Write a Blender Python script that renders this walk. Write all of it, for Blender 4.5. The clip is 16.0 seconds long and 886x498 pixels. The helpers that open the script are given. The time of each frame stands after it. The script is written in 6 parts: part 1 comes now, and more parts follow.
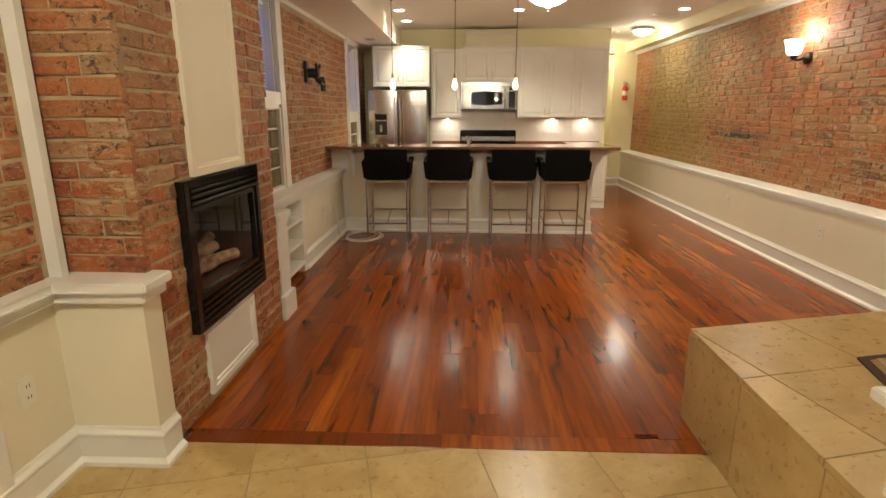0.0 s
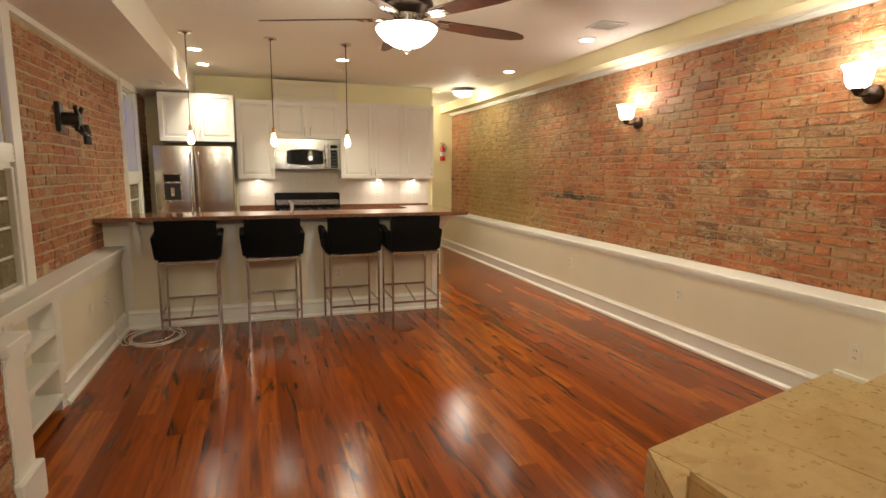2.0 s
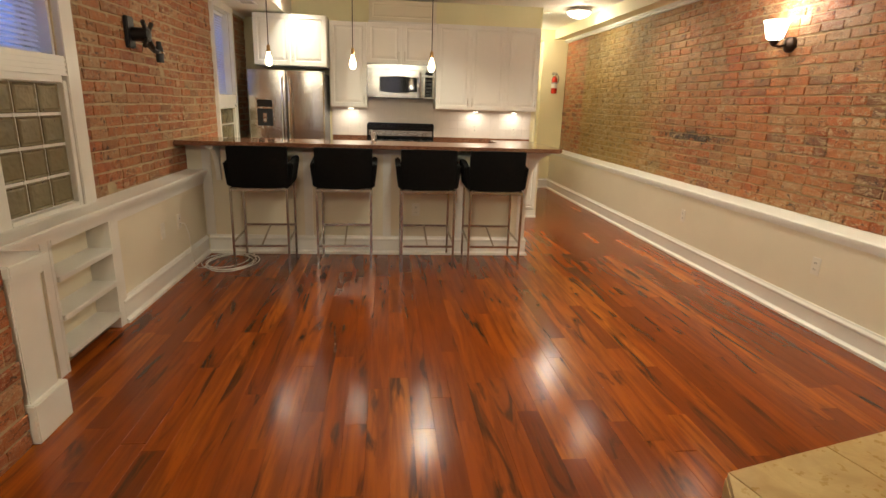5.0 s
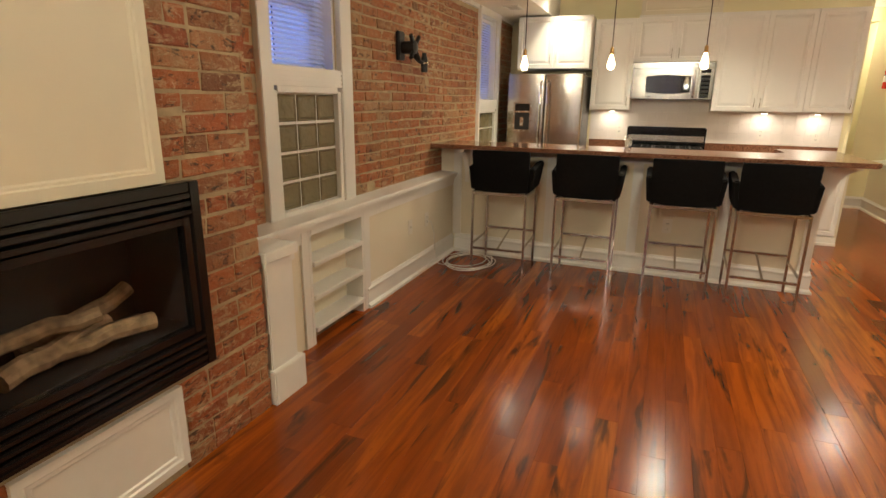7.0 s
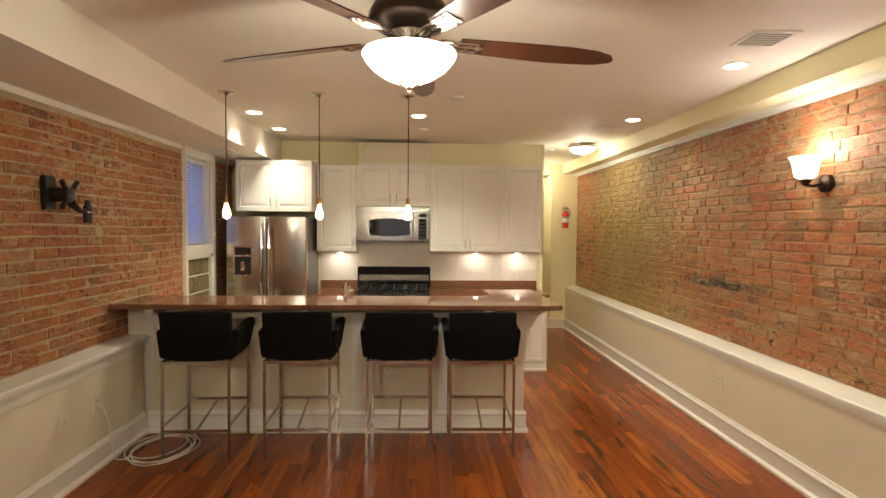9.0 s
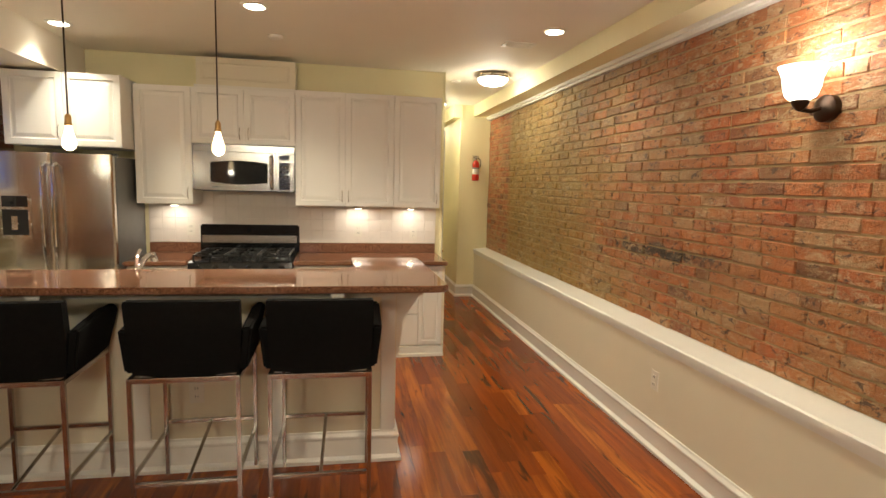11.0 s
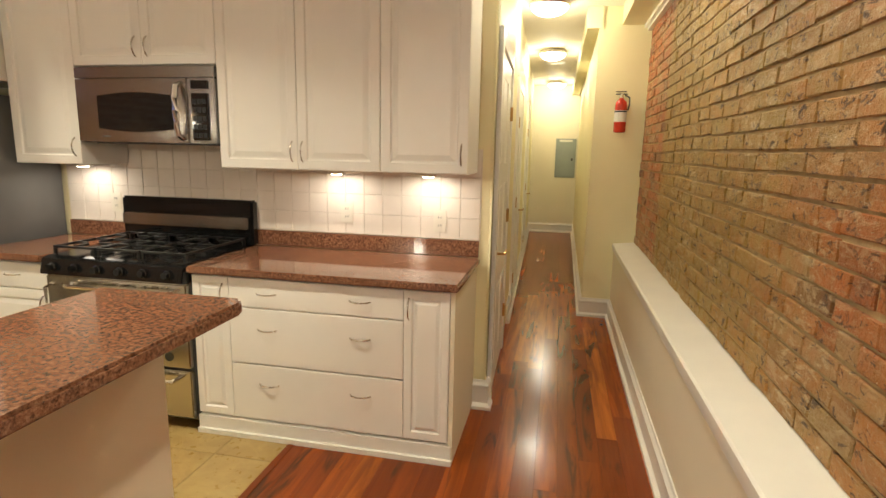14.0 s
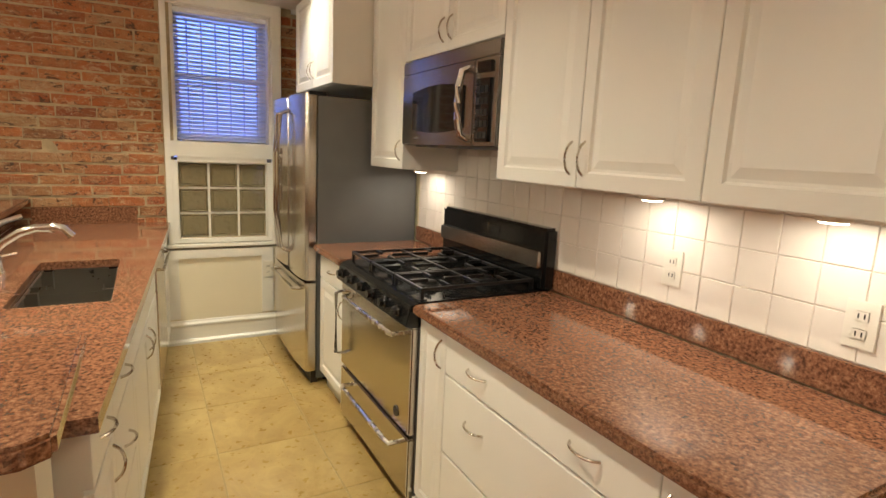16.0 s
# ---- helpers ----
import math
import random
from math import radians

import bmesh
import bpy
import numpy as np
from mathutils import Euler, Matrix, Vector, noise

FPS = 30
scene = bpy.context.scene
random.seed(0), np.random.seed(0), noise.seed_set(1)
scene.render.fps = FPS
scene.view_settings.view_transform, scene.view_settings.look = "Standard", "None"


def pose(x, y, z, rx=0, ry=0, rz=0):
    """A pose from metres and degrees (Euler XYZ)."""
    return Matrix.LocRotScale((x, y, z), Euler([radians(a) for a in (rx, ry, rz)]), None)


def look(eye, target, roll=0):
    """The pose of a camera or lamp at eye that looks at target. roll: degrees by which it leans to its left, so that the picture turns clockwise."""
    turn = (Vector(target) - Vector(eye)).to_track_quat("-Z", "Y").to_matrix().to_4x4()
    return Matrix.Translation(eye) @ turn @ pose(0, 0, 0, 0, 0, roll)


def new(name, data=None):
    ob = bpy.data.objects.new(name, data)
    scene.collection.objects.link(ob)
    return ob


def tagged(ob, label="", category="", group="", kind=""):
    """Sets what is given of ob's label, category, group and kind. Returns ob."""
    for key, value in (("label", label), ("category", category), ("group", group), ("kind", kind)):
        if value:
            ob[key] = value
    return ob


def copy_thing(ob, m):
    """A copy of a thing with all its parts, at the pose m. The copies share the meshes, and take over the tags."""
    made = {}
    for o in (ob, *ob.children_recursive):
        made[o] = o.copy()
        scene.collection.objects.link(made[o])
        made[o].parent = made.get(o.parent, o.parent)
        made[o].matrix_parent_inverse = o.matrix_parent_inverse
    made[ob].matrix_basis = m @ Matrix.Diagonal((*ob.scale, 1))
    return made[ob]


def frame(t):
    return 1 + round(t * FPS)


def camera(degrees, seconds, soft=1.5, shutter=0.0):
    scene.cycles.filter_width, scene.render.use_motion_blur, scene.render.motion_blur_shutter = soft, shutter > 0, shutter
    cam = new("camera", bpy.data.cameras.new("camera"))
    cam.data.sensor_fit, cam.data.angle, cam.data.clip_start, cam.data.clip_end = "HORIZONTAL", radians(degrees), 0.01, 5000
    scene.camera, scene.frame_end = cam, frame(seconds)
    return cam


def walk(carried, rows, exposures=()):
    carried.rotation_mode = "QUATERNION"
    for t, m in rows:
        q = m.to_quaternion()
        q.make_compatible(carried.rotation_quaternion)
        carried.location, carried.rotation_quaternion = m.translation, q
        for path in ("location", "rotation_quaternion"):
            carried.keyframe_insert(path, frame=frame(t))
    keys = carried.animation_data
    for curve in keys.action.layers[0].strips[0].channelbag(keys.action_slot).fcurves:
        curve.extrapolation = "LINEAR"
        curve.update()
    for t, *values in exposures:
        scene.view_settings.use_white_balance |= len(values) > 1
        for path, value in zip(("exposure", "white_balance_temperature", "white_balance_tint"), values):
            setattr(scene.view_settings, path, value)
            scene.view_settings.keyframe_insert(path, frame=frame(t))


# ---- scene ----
cam = camera(78.6, 16.0)
PATH = [
    (0, (0.312, 0.031, 1.393), (0.232, 1.967, 0.899), -0.0),
    (0.5, (0.276, 0.285, 1.39), (0.273, 2.227, 0.911), -0.3),
    (1, (0.203, 0.557, 1.391), (0.355, 2.503, 0.953), -0.0),
    (1.5, (0.108, 0.833, 1.406), (0.494, 2.757, 1.022), 0.1),
    (2, (0.034, 1.049, 1.411), (0.669, 2.924, 1.124), 0.3),
    (2.5, (-0.019, 1.212, 1.501), (0.883, 2.987, 1.31), 1.1),
    (3, (-0.017, 1.174, 1.515), (1.128, 2.806, 1.357), 1.2),
    (3.5, (0.052, 1.208, 1.473), (1.257, 2.784, 1.214), 2.0),
    (4, (0.191, 1.283, 1.42), (1.162, 2.989, 1.042), 2.2),
    (4.5, (0.333, 1.319, 1.426), (0.93, 3.167, 0.948), 1.8),
    (5, (0.466, 1.423, 1.361), (0.677, 3.343, 0.844), 1.8),
    (5.2, (0.45, 1.401, 1.373), (0.508, 3.328, 0.841), 2.4),
    (7.3, (0.712, 1.706, 1.392), (-0.016, 3.495, 0.873), 0.6),
    (7.5, (0.775, 1.728, 1.435), (0.246, 3.606, 0.995), 1.0),
    (8, (0.871, 1.794, 1.561), (0.7, 3.775, 1.339), 2.0),
    (8.5, (0.908, 1.945, 1.579), (0.882, 3.944, 1.513), 1.2),
    (11, (1.463, 3.437, 1.504), (1.835, 5.388, 1.273), 1.5),
    (11.5, (1.76, 3.74, 1.508), (2.151, 5.685, 1.255), 1.5),
    (12, (2.016, 4.063, 1.491), (2.368, 6.014, 1.228), 1.7),
    (12.5, (2.291, 4.445, 1.481), (2.54, 6.409, 1.196), 2.0),
    (13, (2.536, 4.909, 1.447), (2.634, 6.882, 1.134), 1.3),
    (13.5, (2.656, 5.406, 1.439), (2.547, 7.373, 1.089), 1.5),
    (14, (2.769, 5.835, 1.406), (2.368, 7.762, 1.051), 1.2),
    (14.5, (2.831, 6.237, 1.412), (2.116, 8.066, 1.029), 0.8),
    (15, (2.806, 6.59, 1.392), (1.789, 8.258, 0.966), 1.4),
    (15.5, (2.801, 6.927, 1.389), (1.373, 8.276, 1.018), 2.2),
    (16, (2.755, 7.205, 1.388), (1.033, 8.16, 1.038), 2.7),
]
walk(cam, [(t, look(eye, target, roll)) for t, eye, target, roll in PATH], [(0.0, 0.2), (5.0, 0.26), (7.5, 0.34), (8.7, 0.2), (11.0, 0.1), (13.0, 0.12), (14.5, 0.3), (16.0, 0.2)])

# ---- world, lamps ----
world = bpy.data.worlds.new("dusk")
scene.world = world
world.use_nodes = True
_n = world.node_tree.nodes
_sky = _n.new("ShaderNodeTexSky")
_sky.sky_type, _sky.sun_disc, _sky.sun_elevation, _sky.sun_rotation = "NISHITA", False, radians(2), radians(100)
_n["Background"].inputs[1].default_value = 0.06
world.node_tree.links.new(_sky.outputs[0], _n["Background"].inputs[0])
scene.view_settings.exposure = 0.0

WARM = (1.0, 0.925, 0.71)
K_REC, K_DOME, K_FAN, K_SCONCE, K_PEND, K_CAB = 12.0, 12.0, 33.0, 9.0, 2.0, 1.15


def lamp(name, kind, at, power, size=0.1, color=WARM, aim=None, spread=180):
    data = bpy.data.lights.new(name, kind)
    data.energy, data.color = power, color
    if kind == "AREA":
        data.shape, data.size, data.spread = "DISK", size, radians(spread)
    else:
        data.shadow_soft_size = size
    ob = new(name, data)
    ob.matrix_world = look(at, aim) if aim else Matrix.Translation(at)
    return ob


RECESSED = [(2.83, 3.86), (2.87, 5.44), (2.90, 7.10), (0.935, 7.09), (-0.51, 7.06), (-0.50, 7.86)]
DOMES = [(2.89, 8.6), (2.63, 10.4), (2.63, 12.5), (2.66, 15.3)]
PENDANTS = [(-0.515, 6.36), (0.183, 6.36), (0.858, 6.36)]
SCONCES = [3.31, 5.38]
FAN = (0.9, 4.30)
CEIL = 2.58
for x, y in RECESSED:
    lamp("recessed_lamp", "AREA", (x, y, CEIL - 0.012), K_REC * (0.55 if x < -0.4 else 1.75 if x < 1 else 0.62), 0.12, aim=(x, y, 0), spread=95 if x < -0.4 else 125)
for x, y in DOMES:
    lamp("dome_lamp", "POINT", (x, y, CEIL - 0.17), K_DOME, 0.07)
# lamp out of view, added without a fixture to brighten the street end
lamp("entry_lamp", "POINT", (-0.15, 0.1, CEIL - 0.17), 86, 0.08)
lamp("fan_lamp", "POINT", (FAN[0], FAN[1], 2.06), K_FAN, 0.10)
lamp("fan_uplamp", "POINT", (FAN[0], FAN[1], 2.255), K_FAN * 0.12, 0.03)
for x, y in PENDANTS:
    lamp("pendant_lamp", "POINT", (x, y, 1.60), K_PEND, 0.03)
for y in SCONCES:
    lamp("sconce_lamp", "POINT", (3.29, y, 2.04), K_SCONCE, 0.04, color=(1, 0.94, 0.90))
for x in (0.03, 1.62, 2.12):
    lamp("cabinet_lamp", "AREA", (x, 8.50, 1.262), K_CAB, 0.26, color=(1, 0.90, 0.76), aim=(x, 8.60, 0), spread=175)


# ---- materials ----
def node_mat(name):
    m = bpy.data.materials.new(name)
    m.use_nodes = True
    t = m.node_tree
    return m, t, t.nodes["Principled BSDF"]


def add(t, kind, **values):
    n = t.nodes.new(kind)
    for key, v in values.items():
        if key.startswith("_"):
            n.inputs[int(key[1:])].default_value = v
    return n


def ramp(t, source, stops):
    r = t.nodes.new("ShaderNodeValToRGB")
    e = r.color_ramp.elements
    while len(e) < len(stops):
        e.new(0.5)
    for k, (p, c) in enumerate(stops):
        e[k].position, e[k].color = p, (*c, 1) if len(c) == 3 else c
    t.links.new(source, r.inputs[0])
    return r.outputs[0]


def mathn(t, op, a, b=None, c=None):
    n = t.nodes.new("ShaderNodeMath")
    n.operation = op
    for k, v in enumerate((a, b, c)):
        if v is None:
            continue
        if isinstance(v, (int, float)):
            n.inputs[k].default_value = v
        else:
            t.links.new(v, n.inputs[k])
    return n.outputs[0]


def mixc(t, f, a, b, mode="MIX"):
    n = t.nodes.new("ShaderNodeMix")
    n.data_type, n.blend_type = "RGBA", mode
    for k, v in ((0, f), (6, a), (7, b)):
        if isinstance(v, (int, float)):
            n.inputs[k].default_value = v
        elif isinstance(v, tuple):
            n.inputs[k].default_value = (*v, 1)
        else:
            t.links.new(v, n.inputs[k])
    return n.outputs[2]


def position(t, scale=(1, 1, 1), shift=None):
    g = t.nodes.new("ShaderNodeNewGeometry")
    v = t.nodes.new("ShaderNodeVectorMath")
    v.operation = "MULTIPLY"
    v.inputs[1].default_value = scale
    t.links.new(g.outputs["Position"], v.inputs[0])
    if shift is None:
        return v.outputs[0]
    a = t.nodes.new("ShaderNodeVectorMath")
    a.operation = "ADD"
    t.links.new(v.outputs[0], a.inputs[0])
    t.links.new(shift, a.inputs[1])
    return a.outputs[0]


def noisen(t, vec, scale, detail=4, rough=0.55, distortion=0.0):
    n = t.nodes.new("ShaderNodeTexNoise")
    n.inputs["Scale"].default_value, n.inputs["Detail"].default_value = scale, detail
    n.inputs["Roughness"].default_value, n.inputs["Distortion"].default_value = rough, distortion
    t.links.new(vec, n.inputs["Vector"])
    return n.outputs[0]


def bump(t, b, height, strength, distance=0.004, old=None):
    n = t.nodes.new("ShaderNodeBump")
    n.inputs["Strength"].default_value, n.inputs["Distance"].default_value = strength, distance
    t.links.new(height, n.inputs["Height"])
    if old is not None:
        t.links.new(old, n.inputs["Normal"])
    t.links.new(n.outputs[0], b.inputs["Normal"])
    return n.outputs[0]


def randomn(t, much=7.0):
    """One number a piece, from the object and from the island."""
    o, g = t.nodes.new("ShaderNodeObjectInfo"), t.nodes.new("ShaderNodeNewGeometry")
    return mathn(t, "FRACT", mathn(t, "ADD", mathn(t, "MULTIPLY", o.outputs["Random"], much), mathn(t, "MULTIPLY", g.outputs["Random Per Island"], 3.7)))


def plain(name, color, rough=0.5, metal=0.0, vary=0.06, scale=6.0, grain=0.0, gscale=180.0, coat=0.0, stretch=(1, 1, 1), rvary=0.08):
    m, t, b = node_mat(name)
    p = position(t, stretch)
    f = noisen(t, p, scale)
    low, high = tuple(c * (1 - vary) for c in color), tuple(min(1, c * (1 + vary)) for c in color)
    t.links.new(ramp(t, f, [(0.3, low), (0.7, high)]), b.inputs["Base Color"])
    r = mathn(t, "MULTIPLY_ADD", noisen(t, p, scale * 4), rvary * 2, rough - rvary)
    t.links.new(r, b.inputs["Roughness"])
    b.inputs["Metallic"].default_value = metal
    b.inputs["Coat Weight"].default_value = coat
    if grain:
        bump(t, b, noisen(t, p, gscale, 2), grain, 0.002)
    return m


def glow(name, color, strength):
    m, t, b = node_mat(name)
    b.inputs["Base Color"].default_value = (0.8, 0.78, 0.72, 1)
    b.inputs["Emission Color"].default_value = (*color, 1)
    b.inputs["Emission Strength"].default_value = strength
    return m


STREAK_Y, STREAK_Z = 6.50, 1.045


def brick_material(name, stops, wash, aged=False):
    """Old brick: its own red, broad washes, soot, pits and smears of lime. wash: how much of it the tan wash covers."""
    m, t, b = node_mat(name)
    r = randomn(t)
    base = ramp(t, r, stops)
    p = position(t)
    blotch = noisen(t, p, 16, 5, 0.65)
    c = mixc(t, mathn(t, "MULTIPLY", ramp(t, blotch, [(0.40, (0, 0, 0)), (0.66, (1, 1, 1))]), 0.45), base, (0.20, 0.070, 0.030))
    patch = noisen(t, p, 1.5, 4, 0.6, 0.8)
    c = mixc(t, ramp(t, patch, [(0.40, (0.04, 0.04, 0.04)), (0.66, (wash, wash, wash))]), c, (0.40, 0.215, 0.080))
    # a few bricks carry old lime
    r2 = mathn(t, "FRACT", mathn(t, "MULTIPLY", r, 13.7))
    limed = mathn(t, "MULTIPLY", mathn(t, "GREATER_THAN", r2, 0.78 if aged else 0.86), mathn(t, "MULTIPLY", blotch, 0.85))
    c = mixc(t, limed, c, (0.40, 0.29, 0.155))
    if aged:
        sep = t.nodes.new("ShaderNodeSeparateXYZ")
        t.links.new(p, sep.inputs[0])
        wob = mathn(t, "MULTIPLY_ADD", noisen(t, p, 1.6, 5), 2.0, -1.0)
        y = mathn(t, "ADD", sep.outputs[1], wob)
        zone = t.nodes.new("ShaderNodeMapRange")
        zone.inputs[1].default_value, zone.inputs[2].default_value = 6.7, 7.9
        t.links.new(y, zone.inputs[0])
        end = t.nodes.new("ShaderNodeMapRange")
        end.inputs[1].default_value, end.inputs[2].default_value, end.inputs[3].default_value, end.inputs[4].default_value = 9.6, 9.75, 1.0, 0.0
        t.links.new(sep.outputs[1], end.inputs[0])
        f = mathn(t, "MULTIPLY", mathn(t, "MULTIPLY", zone.outputs[0], end.outputs[0]), mathn(t, "MULTIPLY_ADD", blotch, 0.9, 0.25))
        c = mixc(t, mathn(t, "MINIMUM", f, 0.85), c, (0.33, 0.235, 0.050))
        # a sooty streak, one or two courses high
        dz = mathn(t, "ABSOLUTE", mathn(t, "SUBTRACT", sep.outputs[2], mathn(t, "MULTIPLY_ADD", noisen(t, p, 3.0, 3), 0.16, STREAK_Z)))
        dy = mathn(t, "ABSOLUTE", mathn(t, "SUBTRACT", sep.outputs[1], STREAK_Y))
        s = mathn(t, "MULTIPLY", mathn(t, "MAXIMUM", mathn(t, "SUBTRACT", 1.0, mathn(t, "DIVIDE", dz, 0.055)), 0.0), mathn(t, "MAXIMUM", mathn(t, "SUBTRACT", 1.0, mathn(t, "DIVIDE", dy, 0.72)), 0.0))
        s = mathn(t, "MINIMUM", mathn(t, "MULTIPLY", s, mathn(t, "MULTIPLY", ramp(t, noisen(t, p, 22, 5, 0.7), [(0.40, (0, 0, 0)), (0.60, (1, 1, 1))]), 5.0)), 0.95)
        c = mixc(t, s, c, (0.018, 0.016, 0.013))
    # smears of mortar
    smear = ramp(t, noisen(t, position(t, (0.8, 0.8, 1.9)), 15, 9, 0.78, 1.0), [(0.50, (0, 0, 0)), (0.585, (1, 1, 1))])
    big = ramp(t, noisen(t, p, 2.1, 3), [(0.38, (0.15, 0.15, 0.15)), (0.64, (0.85, 0.85, 0.85))])
    c = mixc(t, mixc(t, 1.0, smear, big, "MULTIPLY"), c, (0.54, 0.42, 0.25))
    fleck = ramp(t, noisen(t, position(t, (1, 1, 1.6)), 42, 4, 0.65, 1.8), [(0.63, (0, 0, 0)), (0.68, (0.85, 0.85, 0.85))])
    c = mixc(t, fleck, c, (0.58, 0.50, 0.36))
    pits = noisen(t, position(t, (1, 0.7, 1.3)), 24, 5, 0.75, 0.8)
    c = mixc(t, ramp(t, pits, [(0.555, (0, 0, 0)), (0.62, (0.88, 0.88, 0.88))]), c, (0.05, 0.028, 0.018))
    t.links.new(c, b.inputs["Base Color"])
    t.links.new(mathn(t, "MULTIPLY_ADD", blotch, -0.45, 0.78), b.inputs["Roughness"])
    b.inputs["Specular IOR Level"].default_value = 0.38
    n = bump(t, b, pits, -0.5, 0.010)
    n = bump(t, b, noisen(t, p, 45, 5, 0.7), 0.9, 0.012, n)
    bump(t, b, noisen(t, p, 240, 3), 0.35, 0.002, n)
    return m


def wood_floor_material():
    m, t, b = node_mat("tiger_mahogany")
    r = randomn(t)
    v = t.nodes.new("ShaderNodeCombineXYZ")
    t.links.new(mathn(t, "MULTIPLY", r, 37.0), v.inputs[0])
    t.links.new(mathn(t, "MULTIPLY", r, 91.0), v.inputs[1])
    p = position(t, (22, 1.4, 22), v.outputs[0])
    fine = position(t, (90, 3.0, 90), v.outputs[0])
    base = ramp(t, r, [(0.0, (0.12, 0.018, 0.002)), (0.25, (0.20, 0.033, 0.003)), (0.6, (0.28, 0.052, 0.004)), (0.88, (0.36, 0.080, 0.006)), (1.0, (0.46, 0.125, 0.012))])
    grain = noisen(t, p, 1.0, 5, 0.6, 0.6)
    c = mixc(t, ramp(t, grain, [(0.38, (0, 0, 0)), (0.62, (0.7, 0.7, 0.7))]), base, (0.11, 0.018, 0.004))
    streak = noisen(t, position(t, (10, 1.3, 10), v.outputs[0]), 0.8, 4, 0.55, 1.6)
    c = mixc(t, ramp(t, streak, [(0.57, (0, 0, 0)), (0.67, (0.93, 0.93, 0.93))]), c, (0.024, 0.008, 0.004))
    c = mixc(t, mathn(t, "MULTIPLY", noisen(t, fine, 1.0, 3), 0.35), c, (0.30, 0.085, 0.015))
    t.links.new(c, b.inputs["Base Color"])
    t.links.new(mathn(t, "MULTIPLY_ADD", noisen(t, position(t), 5.0, 4), 0.10, 0.13), b.inputs["Roughness"])
    b.inputs["Specular IOR Level"].default_value = 0.32
    n = bump(t, b, noisen(t, fine, 1.0, 3), 0.06, 0.0012)
    bump(t, b, noisen(t, position(t, (9, 2.2, 1)), 1.0, 2), 0.10, 0.004, n)
    return m


def travertine(name, light, dark, rough=0.3):
    m, t, b = node_mat(name)
    r = randomn(t)
    v = t.nodes.new("ShaderNodeCombineXYZ")
    t.links.new(mathn(t, "MULTIPLY", r, 53.0), v.inputs[0])
    p = position(t, (1, 1, 1), v.outputs[0])
    c = ramp(t, noisen(t, p, 2.6, 7, 0.62, 0.9), [(0.30, dark), (0.52, tuple((a + d) / 2 for a, d in zip(light, dark))), (0.70, light)])
    c = mixc(t, mathn(t, "MULTIPLY", ramp(t, noisen(t, p, 5, 6, 0.6, 1.0), [(0.44, (0, 0, 0)), (0.5, (1, 1, 1)), (0.56, (0, 0, 0))]), 0.16), c, tuple(min(1, x * 1.25) for x in light))
    c = mixc(t, mathn(t, "MULTIPLY", r, 0.18), c, dark)
    t.links.new(c, b.inputs["Base Color"])
    t.links.new(mathn(t, "MULTIPLY_ADD", noisen(t, p, 25, 3), 0.2, rough - 0.1), b.inputs["Roughness"])
    bump(t, b, noisen(t, p, 60, 4), 0.12, 0.002)
    return m


def granite_material():
    m, t, b = node_mat("red_granite")
    p = position(t)
    c = ramp(t, noisen(t, p, 95, 7, 0.72), [(0.34, (0.035, 0.018, 0.012)), (0.44, (0.15, 0.062, 0.034)), (0.55, (0.28, 0.130, 0.070)), (0.69, (0.43, 0.25, 0.150))])
    vo = t.nodes.new("ShaderNodeTexVoronoi")
    vo.inputs["Scale"].default_value = 170
    t.links.new(p, vo.inputs["Vector"])
    c = mixc(t, ramp(t, vo.outputs["Color"], [(0.14, (0.6, 0.6, 0.6)), (0.22, (0, 0, 0))]), c, (0.02, 0.012, 0.012))
    c = mixc(t, mathn(t, "MULTIPLY", noisen(t, p, 5, 4), 0.35), c, (0.11, 0.045, 0.028))
    t.links.new(c, b.inputs["Base Color"])
    t.links.new(mathn(t, "MULTIPLY_ADD", noisen(t, p, 30, 3), 0.05, 0.04), b.inputs["Roughness"])
    return m


def steel(name, color=(0.56, 0.53, 0.48), rough=0.20, along=(2, 2, 1400)):
    m, t, b = node_mat(name)
    p = position(t, along)
    f = noisen(t, p, 1.0, 3)
    t.links.new(ramp(t, f, [(0.3, tuple(c * 0.96 for c in color)), (0.7, color)]), b.inputs["Base Color"])
    t.links.new(mathn(t, "MULTIPLY_ADD", f, 0.06, rough - 0.03), b.inputs["Roughness"])
    b.inputs["Metallic"].default_value = 1.0
    b.inputs["Anisotropic"].default_value = 0.5
    bump(t, b, noisen(t, position(t), 2.2, 1), 0.10, 0.01)
    return m


def glass_material(name, rough=0.0, tint=(1, 1, 1), relief=0.0, clear=1.0):
    m, t, b = node_mat(name)
    b.inputs["Base Color"].default_value = (*tint, 1)
    b.inputs["Roughness"].default_value = rough
    b.inputs["Transmission Weight"].default_value = clear
    b.inputs["IOR"].default_value = 1.45
    if relief:
        bump(t, b, noisen(t, position(t), 14, 2), relief, 0.02)
    return m


